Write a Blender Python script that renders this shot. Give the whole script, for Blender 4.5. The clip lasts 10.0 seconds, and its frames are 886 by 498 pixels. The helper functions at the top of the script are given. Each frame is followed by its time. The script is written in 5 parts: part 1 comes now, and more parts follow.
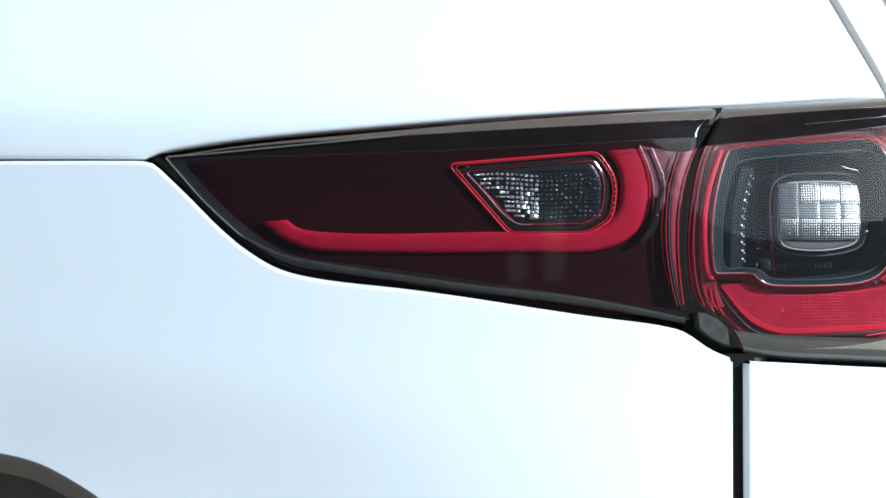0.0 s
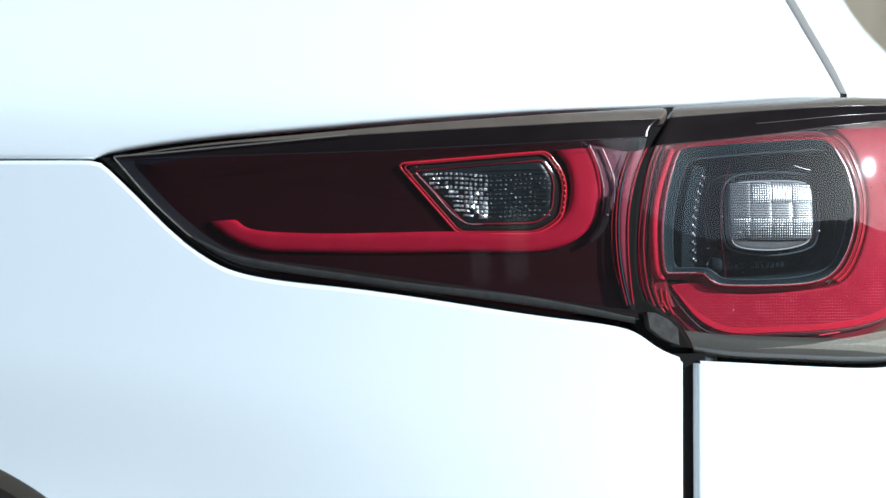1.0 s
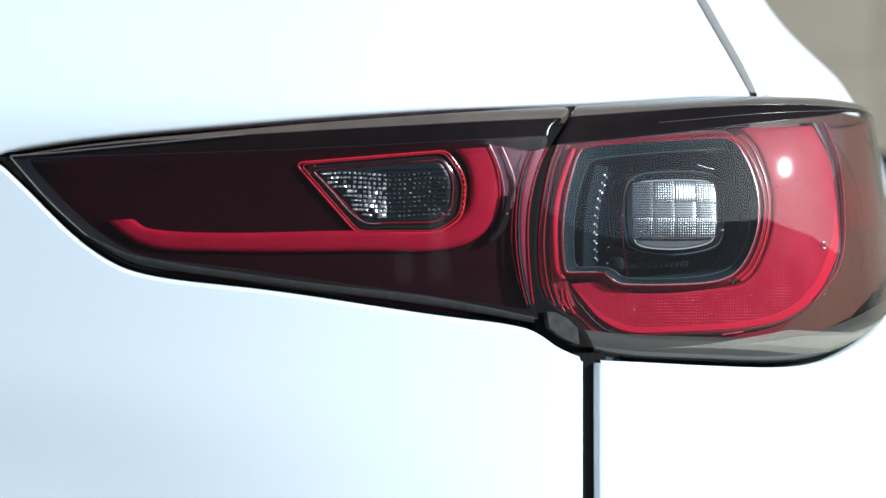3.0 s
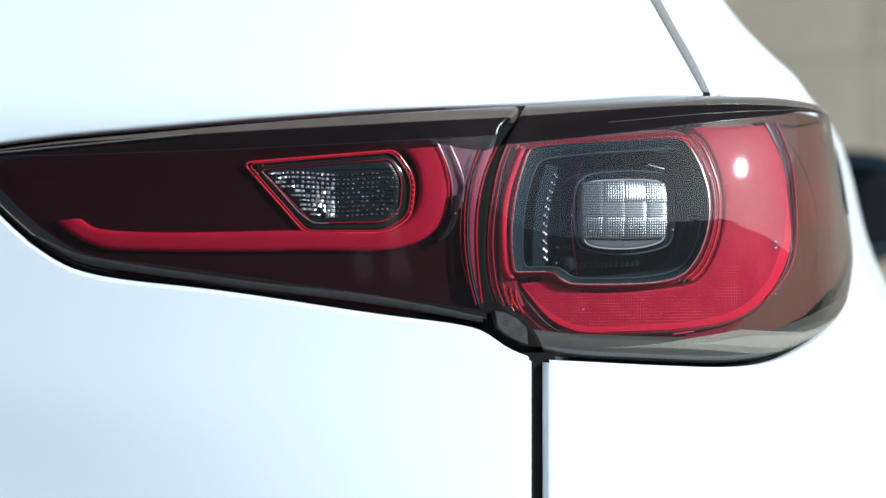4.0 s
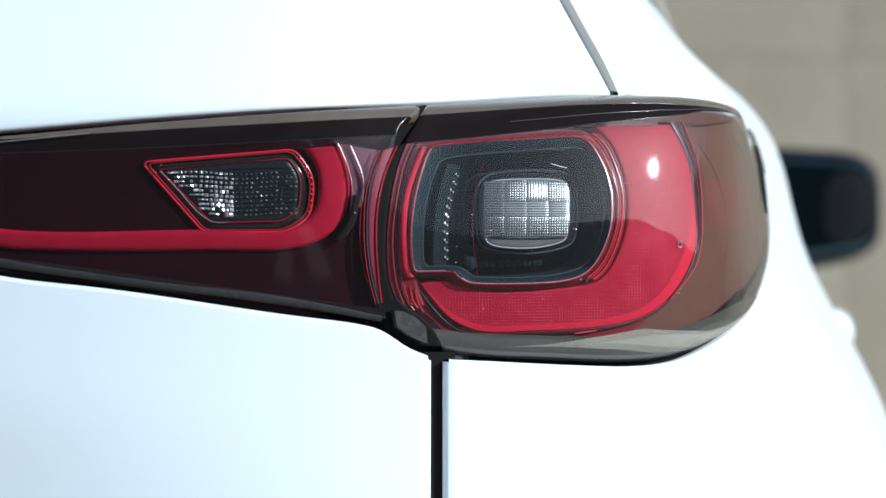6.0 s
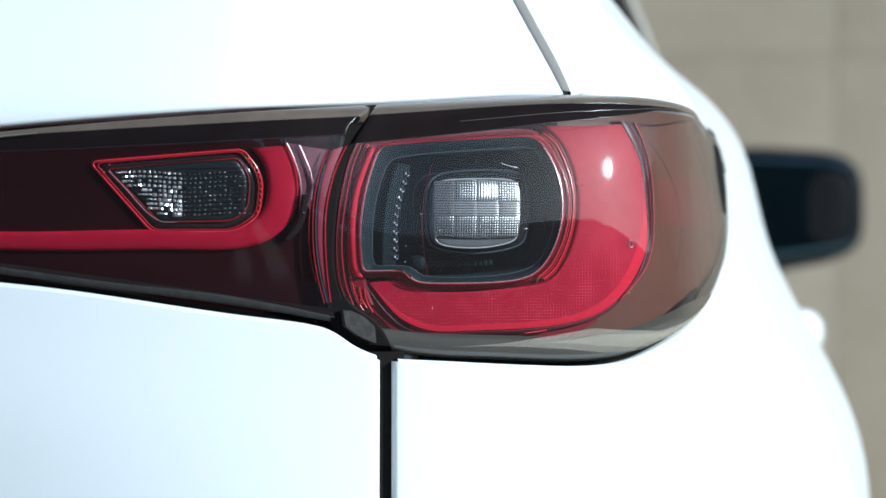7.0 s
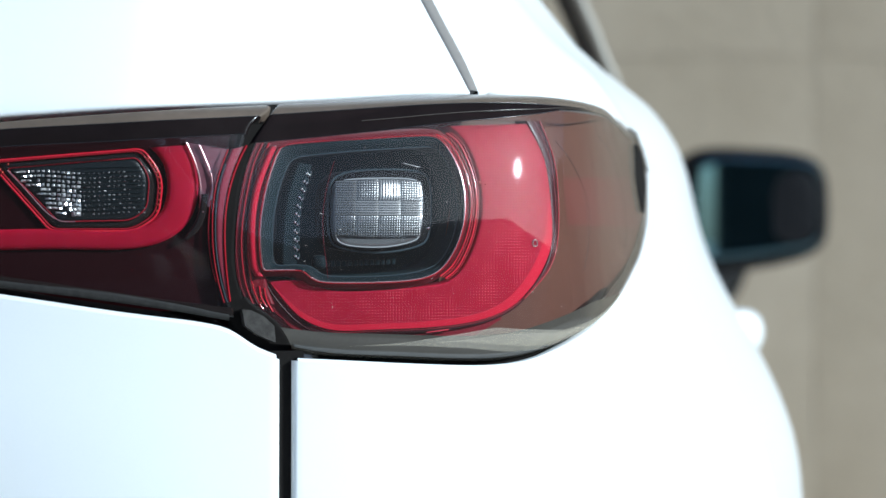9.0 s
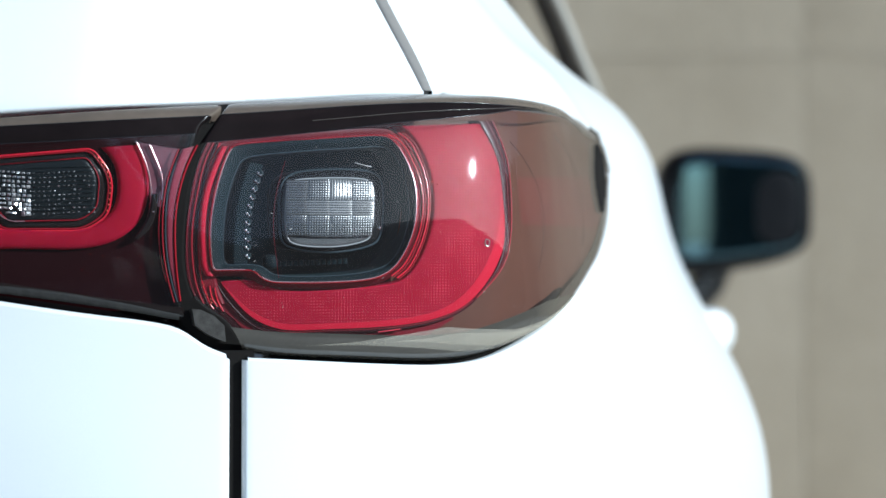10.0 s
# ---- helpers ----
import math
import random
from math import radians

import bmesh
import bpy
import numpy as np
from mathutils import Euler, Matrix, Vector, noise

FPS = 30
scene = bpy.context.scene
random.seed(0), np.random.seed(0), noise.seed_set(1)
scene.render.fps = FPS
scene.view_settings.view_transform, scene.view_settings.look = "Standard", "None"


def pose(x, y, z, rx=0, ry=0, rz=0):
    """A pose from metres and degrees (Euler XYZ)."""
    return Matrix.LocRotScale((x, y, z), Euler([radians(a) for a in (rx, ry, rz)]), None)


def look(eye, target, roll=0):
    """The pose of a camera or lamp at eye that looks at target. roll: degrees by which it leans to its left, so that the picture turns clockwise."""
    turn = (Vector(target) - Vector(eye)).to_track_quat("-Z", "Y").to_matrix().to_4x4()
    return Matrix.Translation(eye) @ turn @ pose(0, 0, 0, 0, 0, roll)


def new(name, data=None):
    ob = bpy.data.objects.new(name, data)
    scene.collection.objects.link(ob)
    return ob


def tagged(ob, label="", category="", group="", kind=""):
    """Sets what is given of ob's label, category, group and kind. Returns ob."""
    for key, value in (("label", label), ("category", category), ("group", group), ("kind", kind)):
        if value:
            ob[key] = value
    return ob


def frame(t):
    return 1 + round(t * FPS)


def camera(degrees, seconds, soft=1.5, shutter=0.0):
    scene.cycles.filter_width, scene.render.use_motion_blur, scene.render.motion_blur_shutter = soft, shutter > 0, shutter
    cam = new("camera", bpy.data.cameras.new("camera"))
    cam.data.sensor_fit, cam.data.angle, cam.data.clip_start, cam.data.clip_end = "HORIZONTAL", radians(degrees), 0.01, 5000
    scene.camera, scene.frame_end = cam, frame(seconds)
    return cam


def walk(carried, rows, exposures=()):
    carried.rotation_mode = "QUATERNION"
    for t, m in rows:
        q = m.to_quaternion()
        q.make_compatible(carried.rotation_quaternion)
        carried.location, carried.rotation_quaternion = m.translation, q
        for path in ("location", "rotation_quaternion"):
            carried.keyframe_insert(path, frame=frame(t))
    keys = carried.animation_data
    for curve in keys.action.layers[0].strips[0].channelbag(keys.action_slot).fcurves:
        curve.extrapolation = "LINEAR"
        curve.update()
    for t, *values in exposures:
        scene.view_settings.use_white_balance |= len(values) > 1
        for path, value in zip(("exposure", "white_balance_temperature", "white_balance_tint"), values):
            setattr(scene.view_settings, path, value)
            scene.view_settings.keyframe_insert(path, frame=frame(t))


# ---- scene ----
cam = camera(17.0, 10.0, soft=1.5)
cam.data.dof.use_dof, cam.data.dof.focus_distance, cam.data.dof.aperture_fstop = True, 1.585, 8.5
PATH = [
    (0, (-0.01810, -0.00279, 0.99897), (0.00712, 1.99704, 1.00172), 0.040),
    (0.5, (-0.00085, -0.00220, 0.99919), (0.01918, 1.99770, 1.00156), 0.037),
    (1, (0.01589, -0.00168, 0.99940), (0.03140, 1.99826, 1.00140), 0.035),
    (1.5, (0.03215, -0.00123, 0.99958), (0.04377, 1.99874, 1.00125), 0.032),
    (2, (0.04797, -0.00085, 0.99973), (0.05628, 1.99914, 1.00110), 0.029),
    (2.5, (0.06338, -0.00054, 0.99986), (0.06892, 1.99946, 1.00096), 0.026),
    (3.25, (0.08582, -0.00020, 1.00001), (0.08809, 1.99980, 1.00076), 0.021),
    (4, (0.10755, -0.00003, 1.00010), (0.10747, 1.99997, 1.00057), 0.017),
    (4.5, (0.12170, 0.00000, 1.00013), (0.12049, 2.00000, 1.00045), 0.014),
    (5, (0.13563, -0.00004, 1.00014), (0.13357, 1.99996, 1.00033), 0.011),
    (5.5, (0.14936, -0.00015, 1.00013), (0.14670, 1.99985, 1.00022), 0.008),
    (6.25, (0.16968, -0.00045, 1.00006), (0.16646, 1.99955, 1.00007), 0.004),
    (7, (0.18976, -0.00091, 0.99993), (0.18627, 1.99909, 0.99994), -0.000),
    (7.5, (0.20309, -0.00130, 0.99982), (0.19947, 1.99869, 0.99985), -0.003),
    (8, (0.21640, -0.00177, 0.99968), (0.21266, 1.99823, 0.99978), -0.006),
    (8.5, (0.22973, -0.00230, 0.99952), (0.22583, 1.99769, 0.99971), -0.009),
    (9, (0.24313, -0.00291, 0.99934), (0.23895, 1.99709, 0.99965), -0.012),
    (9.5, (0.25661, -0.00358, 0.99913), (0.25203, 1.99641, 0.99960), -0.015),
    (10, (0.27023, -0.00433, 0.99889), (0.26503, 1.99566, 0.99955), -0.018),
]
walk(cam, [(t, look(eye, target, roll)) for t, eye, target, roll in PATH], exposures=[(0.0, 0.54, 4900, -2), (4.0, 0.44, 4860, -2), (10.0, 0.34, 4850, -2)])

# ---- light: a low sun far round to the right, and the open sky ----
SUN_TURN, SUN_UP = radians(72.0), radians(24.5)
SUN_WAY = Vector((math.sin(SUN_TURN) * math.cos(SUN_UP), -math.cos(SUN_TURN) * math.cos(SUN_UP), math.sin(SUN_UP)))
world = bpy.data.worlds.new("sky")
scene.world = world
world.use_nodes = True
wn = world.node_tree.nodes
sky = wn.new("ShaderNodeTexSky")
sky.sky_type, sky.sun_disc, sky.sun_elevation, sky.sun_rotation = "NISHITA", False, SUN_UP, math.atan2(SUN_WAY.x, SUN_WAY.y)
sky.dust_density, sky.air_density, sky.ozone_density = 2.0, 0.7, 0.4
world.node_tree.links.new(sky.outputs[0], wn["Background"].inputs[0])
wn["Background"].inputs[1].default_value = 0.11
sun = new("sun", bpy.data.lights.new("sun", "SUN"))
sun.data.energy, sun.data.angle, sun.data.color = 4.8, radians(0.55), (1.0, 0.89, 0.76)
sun.matrix_world = look(SUN_WAY * 20, (0, 0, 0))


# ---- materials ----
def material(name, base, rough=0.5, metal=0.0, coat=0.0, ior=1.5):
    m = bpy.data.materials.new(name)
    m.use_nodes = True
    b = m.node_tree.nodes["Principled BSDF"]
    b.inputs["Base Color"].default_value = (*base, 1)
    b.inputs["Roughness"].default_value, b.inputs["Metallic"].default_value, b.inputs["Coat Weight"].default_value, b.inputs["IOR"].default_value = rough, metal, coat, ior
    b.inputs["Coat Roughness"].default_value = 0.03
    return m, m.node_tree.nodes, m.node_tree.links, b


def noise_tex(n, l, scale, detail=4.0, rough=0.55, where="Object"):
    c, t = n.new("ShaderNodeTexCoord"), n.new("ShaderNodeTexNoise")
    t.inputs["Scale"].default_value, t.inputs["Detail"].default_value, t.inputs["Roughness"].default_value = scale, detail, rough
    l.new(c.outputs[where], t.inputs["Vector"])
    return t.outputs["Fac"]


def ramp(n, l, fac, stops):
    r = n.new("ShaderNodeValToRGB")
    while len(r.color_ramp.elements) < len(stops):
        r.color_ramp.elements.new(0.5)
    for e, (p, c) in zip(r.color_ramp.elements, stops):
        e.position, e.color = p, (*c, 1)
    l.new(fac, r.inputs[0])
    return r.outputs[0]


def bump(n, l, b, height, strength, distance):
    k = n.new("ShaderNodeBump")
    k.inputs["Strength"].default_value, k.inputs["Distance"].default_value = strength, distance
    l.new(height, k.inputs["Height"])
    l.new(k.outputs[0], b.inputs["Normal"])


def grained(name, base, other, scale, rough, metal=0.0, coat=0.0, relief=0.0, depth=0.0002, ior=1.5):
    """A surface of two near colours in a grain of two scales, with fine relief."""
    m, n, l, b = material(name, base, rough, metal, coat, ior)
    mix = n.new("ShaderNodeMath")
    mix.operation = "MULTIPLY_ADD"
    l.new(noise_tex(n, l, scale), mix.inputs[0])
    mix.inputs[1].default_value = 0.6
    fine = noise_tex(n, l, scale * 14, 2.0)
    k = n.new("ShaderNodeMath")
    k.operation = "MULTIPLY"
    l.new(fine, k.inputs[0])
    k.inputs[1].default_value = 0.4
    l.new(k.outputs[0], mix.inputs[2])
    l.new(ramp(n, l, mix.outputs[0], [(0.3, base), (0.7, other)]), b.inputs["Base Color"])
    if relief:
        bump(n, l, b, fine, relief, depth)
    return m


def lattice(name, base, rough, pitch_h, pitch_v, relief, coat=0.0, metal=0.0, ior=1.5, dots=None):
    """Moulded plastic with a fine lattice of ribs, pitch in metres."""
    m, n, l, b = material(name, base, rough, metal, coat, ior)
    c = n.new("ShaderNodeTexCoord")
    sep = n.new("ShaderNodeSeparateXYZ")
    l.new(c.outputs["Object"], sep.inputs[0])
    out = []
    for axis, pitch in (("X", pitch_h), ("Z", pitch_v)):
        k = n.new("ShaderNodeMath")
        k.operation = "MULTIPLY"
        l.new(sep.outputs[axis], k.inputs[0])
        k.inputs[1].default_value = 2 * math.pi / pitch
        sn = n.new("ShaderNodeMath")
        sn.operation = "SINE"
        l.new(k.outputs[0], sn.inputs[0])
        out.append(sn.outputs[0])
    add = n.new("ShaderNodeMath")
    add.operation = "ADD"
    l.new(out[0], add.inputs[0])
    l.new(out[1], add.inputs[1])
    bump(n, l, b, add.outputs[0], relief, 0.0003)
    # Paler dots put the lattice's patchy sparkle into the base colour.
    if dots:
        b.inputs["Subsurface Weight"].default_value, b.inputs["Subsurface Scale"].default_value = 0.7, 0.006
        b.inputs["Subsurface Radius"].default_value = (1.0, 0.12, 0.16)
        spot_at = n.new("ShaderNodeMath")
        spot_at.operation = "MULTIPLY"
        for i in range(2):
            half = n.new("ShaderNodeMath")
            half.operation = "MULTIPLY_ADD"
            half.inputs[1].default_value, half.inputs[2].default_value = 0.5, 0.5
            l.new(out[i], half.inputs[0])
            l.new(half.outputs[0], spot_at.inputs[i])
        uneven = n.new("ShaderNodeMath")
        uneven.operation = "MULTIPLY_ADD"
        l.new(noise_tex(n, l, 260, 2.0), uneven.inputs[0])
        uneven.inputs[1].default_value = 0.5
        l.new(spot_at.outputs[0], uneven.inputs[2])
        patchy = n.new("ShaderNodeMath")
        patchy.operation = "MULTIPLY_ADD"
        l.new(noise_tex(n, l, 70, 3.0), patchy.inputs[0])
        patchy.inputs[1].default_value = 0.9
        l.new(uneven.outputs[0], patchy.inputs[2])
        shift = n.new("ShaderNodeMath")
        shift.operation = "SUBTRACT"
        l.new(patchy.outputs[0], shift.inputs[0])
        shift.inputs[1].default_value = 0.63
        l.new(ramp(n, l, shift.outputs[0], [(0.2, tuple(0.96 * c for c in base)), (0.97, base), (1.0, dots)]), b.inputs["Base Color"])
    return m


def cover_material(name, tint, film=0.012):
    """A clear moulded cover with a faint pale film for lens haze: light passes straight, and the face mirrors by its
    angle.
    """
    m = bpy.data.materials.new(name)
    m.use_nodes = True
    n, l = m.node_tree.nodes, m.node_tree.links
    n.remove(n["Principled BSDF"])
    t, g, f, x = (n.new("ShaderNode" + k) for k in ("BsdfTransparent", "BsdfGlossy", "Fresnel", "MixShader"))
    t.inputs[0].default_value, g.inputs["Roughness"].default_value = (*tint, 1), 0.030
    f.inputs[0].default_value = 1.37
    l.new(f.outputs[0], x.inputs[0])
    l.new(t.outputs[0], x.inputs[1]), l.new(g.outputs[0], x.inputs[2])
    # Weak diffuse share lifts the blacks as camera glare would.
    d, w = n.new("ShaderNodeBsdfDiffuse"), n.new("ShaderNodeMixShader")
    d.inputs[0].default_value, w.inputs[0].default_value = (0.8, 0.72, 0.70, 1), film
    l.new(x.outputs[0], w.inputs[1]), l.new(d.outputs[0], w.inputs[2])
    l.new(w.outputs[0], n["Material Output"].inputs[0])
    return m


def smoked_material(name, tint, body, film, rough=0.08, ior=1.45):
    """Smoked moulding, part of a lamp cover: some light passes, some is scattered in its colour, and the face mirrors by its angle."""
    m = bpy.data.materials.new(name)
    m.use_nodes = True
    n, l = m.node_tree.nodes, m.node_tree.links
    n.remove(n["Principled BSDF"])
    t, d, g, f, x, w = (n.new("ShaderNode" + k) for k in ("BsdfTransparent", "BsdfDiffuse", "BsdfGlossy", "Fresnel", "MixShader", "MixShader"))
    t.inputs[0].default_value, g.inputs["Roughness"].default_value, f.inputs[0].default_value, w.inputs[0].default_value = (*tint, 1), rough, ior, film
    l.new(ramp(n, l, noise_tex(n, l, 70), [(0.3, body), (0.7, tuple(1.25 * c for c in body))]), d.inputs[0])
    l.new(t.outputs[0], w.inputs[1]), l.new(d.outputs[0], w.inputs[2])
    l.new(f.outputs[0], x.inputs[0]), l.new(w.outputs[0], x.inputs[1]), l.new(g.outputs[0], x.inputs[2])
    l.new(x.outputs[0], n["Material Output"].inputs[0])
    return m


def ribbed(name, dark, light, pitch, way):
    """Clear moulding with fine ribs, their shine put into the colour: upright (v), level (h) or crossed (g)."""
    m, n, l, b = material(name, light, 0.22, coat=0.5)
    c, sep = n.new("ShaderNodeTexCoord"), n.new("ShaderNodeSeparateXYZ")
    l.new(c.outputs["Object"], sep.inputs[0])

    def calc(op, a, k):
        q = n.new("ShaderNodeMath")
        q.operation = op
        for i, v in enumerate((a, k)):
            if isinstance(v, float):
                q.inputs[i].default_value = v
            else:
                l.new(v, q.inputs[i])
        return q.outputs[0]

    waves = [calc("MULTIPLY_ADD", calc("SINE", calc("MULTIPLY", sep.outputs[axis], 2 * math.pi / pitch), 0.0), 0.5) for axis in {"v": "X", "h": "Z", "g": "XZ"}[way]]
    for q in waves:
        q.node.inputs[2].default_value = 0.5
    both = waves[0] if len(waves) == 1 else calc("MULTIPLY", *waves)
    cloudy = calc("MULTIPLY", both, calc("ADD", noise_tex(n, l, 140, 3.0), 0.45))
    l.new(ramp(n, l, cloudy, [(0.12, dark), (0.75, light)]), b.inputs["Base Color"])
    bump(n, l, b, both, 0.35, 0.0003)
    return m


M_PAINT = grained("pearl_white_paint", (0.815, 0.825, 0.825), (0.835, 0.845, 0.84), 900, 0.42, metal=0.07, coat=0.5)
M_GAP = grained("seal_rubber", (0.0130, 0.0118, 0.0110), (0.0165, 0.0150, 0.0140), 300, 0.9, relief=0.2, ior=1.06)
M_SEAM = grained("grey_sealant", (0.160, 0.145, 0.130), (0.190, 0.172, 0.155), 200, 0.6)
M_BLACK = grained("black_gloss_plastic", (0.010, 0.010, 0.011), (0.016, 0.016, 0.017), 120, 0.18)
M_BAND = grained("smoked_black_plastic", (0.012, 0.009, 0.0085), (0.016, 0.012, 0.011), 120, 0.10, ior=1.3)
M_HOUSE = grained("smoked_red_housing", (0.0125, 0.0022, 0.0032), (0.0155, 0.0028, 0.0040), 25, 0.6, ior=1.06)
M_BEZEL = grained("blue_black_bezel", (0.0160, 0.0265, 0.0310), (0.0205, 0.0335, 0.0385), 25, 0.4, ior=1.15)
M_RED = lattice("red_light_guide", (0.285, 0.0024, 0.022), 0.5, 0.0016, 0.0016, 0.05, ior=1.12, dots=(0.72, 0.085, 0.125))
M_BARRED = lattice("red_light_bar", (0.31, 0.0034, 0.024), 0.5, 0.0013, 0.0010, 0.05, ior=1.12, dots=(0.60, 0.040, 0.085))
M_RIM = grained("clear_red_rim", (0.52, 0.008, 0.026), (0.65, 0.012, 0.034), 200, 0.16, coat=0.4)
M_DEEPRED = grained("deep_red_plastic", (0.115, 0.005, 0.012), (0.145, 0.007, 0.015), 40, 0.3, ior=1.25)
M_RIDGE = grained("brown_gloss_ridge", (0.050, 0.040, 0.032), (0.064, 0.051, 0.041), 60, 0.14)
M_PIPRED = grained("glossy_pink_red", (0.75, 0.05, 0.09), (0.85, 0.08, 0.12), 100, 0.14, metal=0.6)
M_PIP = grained("glossy_red_pips", (0.88, 0.11, 0.08), (0.92, 0.17, 0.11), 100, 0.12, metal=0.7)
M_LIPRED = grained("wine_red_plastic", (0.030, 0.002, 0.005), (0.040, 0.003, 0.007), 40, 0.3, ior=1.2)
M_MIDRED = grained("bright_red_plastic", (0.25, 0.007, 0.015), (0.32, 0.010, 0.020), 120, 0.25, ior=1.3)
M_COVER = cover_material("clear_cover", (1.0, 0.985, 0.985))
M_LOWHAZE = cover_material("clean_clear_cover", (1.0, 0.985, 0.985), 0.006)
M_CHROME = grained("bright_metal", (0.75, 0.76, 0.76), (0.82, 0.82, 0.82), 60, 0.12, metal=1.0)
M_TRIM = grained("satin_brown_trim", (0.17, 0.155, 0.13), (0.20, 0.183, 0.155), 60, 0.5, ior=1.25)
M_MIRROR = grained("mirror_glass", (0.27, 0.42, 0.46), (0.28, 0.43, 0.47), 5, 0.01, metal=1.0)
M_CELL = {(way, k): ribbed("moulded_clear_cell", (0.03 * k + 0.012, 0.032 * k + 0.013, 0.034 * k + 0.014), (0.36 * k, 0.36 * k, 0.356 * k), 0.00145 if way == "v" else 0.00135, way) for way in "vhg" for k in (0.22, 0.45, 0.7, 1.0)}
# Brown body colour stands in for what the upper rim reflects.
M_RIMGLASS = smoked_material("smoked_brown_cover", (0.30, 0.24, 0.20), (0.108, 0.084, 0.064), 0.93, 0.25, 1.27)
M_BANDGLASS = smoked_material("smoked_black_cover", (0.20, 0.12, 0.12), (0.010, 0.0075, 0.0075), 0.92, 0.12, 1.08)
M_GUIDE_EDGE = grained("bright_red_edge", (0.38, 0.005, 0.024), (0.45, 0.008, 0.032), 160, 0.35, ior=1.15)
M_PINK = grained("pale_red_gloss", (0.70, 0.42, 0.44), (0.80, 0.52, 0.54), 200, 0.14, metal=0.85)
M_PLUM = grained("plum_clear_plastic", (0.110, 0.042, 0.056), (0.135, 0.056, 0.072), 60, 0.2, ior=1.3)
M_SPECK = grained("speckled_grey_plastic", (0.028, 0.025, 0.022), (0.080, 0.074, 0.067), 260, 0.5, ior=1.25)
M_STRIP = grained("dark_grey_plastic", (0.020, 0.019, 0.018), (0.040, 0.038, 0.035), 260, 0.5, ior=1.2)
M_ENDRED = grained("dull_pink_plastic", (0.19, 0.024, 0.042), (0.24, 0.034, 0.055), 60, 0.3, ior=1.3)
M_PALE = grained("pale_grey_gloss", (0.30, 0.31, 0.315), (0.36, 0.37, 0.375), 80, 0.2, coat=0.3)
M_FROST = grained("frosted_clear_plastic", (0.085, 0.088, 0.09), (0.12, 0.123, 0.126), 80, 0.25, coat=0.4)
M_FRAME = grained("blue_grey_frame", (0.0100, 0.0158, 0.0190), (0.0130, 0.0198, 0.0236), 60, 0.5, ior=1.12)
M_LIP = grained("pale_blue_edge", (0.035, 0.050, 0.060), (0.045, 0.062, 0.074), 60, 0.3, ior=1.3)
M_REVERSE = grained("smoky_clear_lens", (0.010, 0.0125, 0.014), (0.015, 0.018, 0.020), 70, 0.3, ior=1.2)
M_SPARK = grained("silvered_facets", (0.50, 0.51, 0.51), (0.95, 0.96, 0.96), 420, 0.25, metal=0.7)
M_DIMRIM = grained("dim_red_rim", (0.25, 0.006, 0.016), (0.32, 0.008, 0.02), 200, 0.3, ior=1.25)
M_MATT = grained("matt_black_plastic", (0.008, 0.008, 0.009), (0.013, 0.013, 0.014), 90, 0.4, ior=1.15)
M_GLASS = grained("dark_window_glass", (0.02, 0.022, 0.022), (0.025, 0.027, 0.027), 4, 0.04)
M_PALETRIM = grained("pale_satin_trim", (0.25, 0.225, 0.185), (0.29, 0.262, 0.215), 60, 0.45, ior=1.3)
# Brown base colour stands in for the surroundings mirrored in the glass.
M_WINDOW = grained("brown_glass", (0.105, 0.088, 0.072), (0.125, 0.106, 0.088), 4, 0.15, ior=1.3)
M_SEALSTRIP = grained("dark_brown_rubber", (0.095, 0.084, 0.069), (0.108, 0.096, 0.079), 60, 0.7, ior=1.2)
M_TYRE = grained("tyre_rubber", (0.018, 0.018, 0.018), (0.03, 0.03, 0.03), 60, 0.8, relief=0.3)


def concrete(name="weathered_concrete", shade=1.0):
    m, n, l, b = material(name, (0.3, 0.28, 0.24), 0.9)
    big, fine = noise_tex(n, l, 1.3, 6.0, 0.6), noise_tex(n, l, 40, 5.0)
    k = n.new("ShaderNodeMath")
    k.operation = "MULTIPLY_ADD"
    l.new(fine, k.inputs[0])
    k.inputs[1].default_value = 0.25
    l.new(big, k.inputs[2])
    l.new(ramp(n, l, k.outputs[0], [(p, tuple(c * shade for c in col)) for p, col in ((0.38, (0.310, 0.248, 0.168)), (0.58, (0.374, 0.303, 0.210)), (0.82, (0.438, 0.360, 0.258)))]), b.inputs["Base Color"])
    bump(n, l, b, fine, 0.4, 0.01)
    return m


M_WALL = concrete()
# Darkened copy of the concrete for unseen walls, so reflections stay dark.
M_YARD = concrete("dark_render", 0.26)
M_GROUND = grained("pale_paving", (0.37, 0.345, 0.30), (0.45, 0.42, 0.37), 3, 0.85, relief=0.4, depth=0.003)


# ---- shapes ----
def spline(points):
    """A natural cubic spline through rows (t, value, ...); returns a function of t."""
    p = np.array(points, float)
    t, v = p[:, 0], p[:, 1:]
    n, h = len(t), np.diff(t)
    a, b = np.eye(n), np.zeros_like(v)
    for i in range(1, n - 1):
        a[i, i - 1:i + 2] = h[i - 1], 2 * (h[i - 1] + h[i]), h[i]
        b[i] = 6 * ((v[i + 1] - v[i]) / h[i] - (v[i] - v[i - 1]) / h[i - 1])
    m = np.linalg.solve(a, b)

    def at(x):
        x = np.clip(np.asarray(x, float), t[0], t[-1])
        i = np.clip(np.searchsorted(t, x) - 1, 0, n - 2)
        d, e, hh = (t[i + 1] - x)[..., None], (x - t[i])[..., None], h[i][..., None]
        r = (m[i] * d ** 3 + m[i + 1] * e ** 3) / (6 * hh) + (v[i] / hh - m[i] * hh / 6) * d + (v[i + 1] / hh - m[i + 1] * hh / 6) * e
        return r[..., 0] if r.shape[-1] == 1 else r
    return at


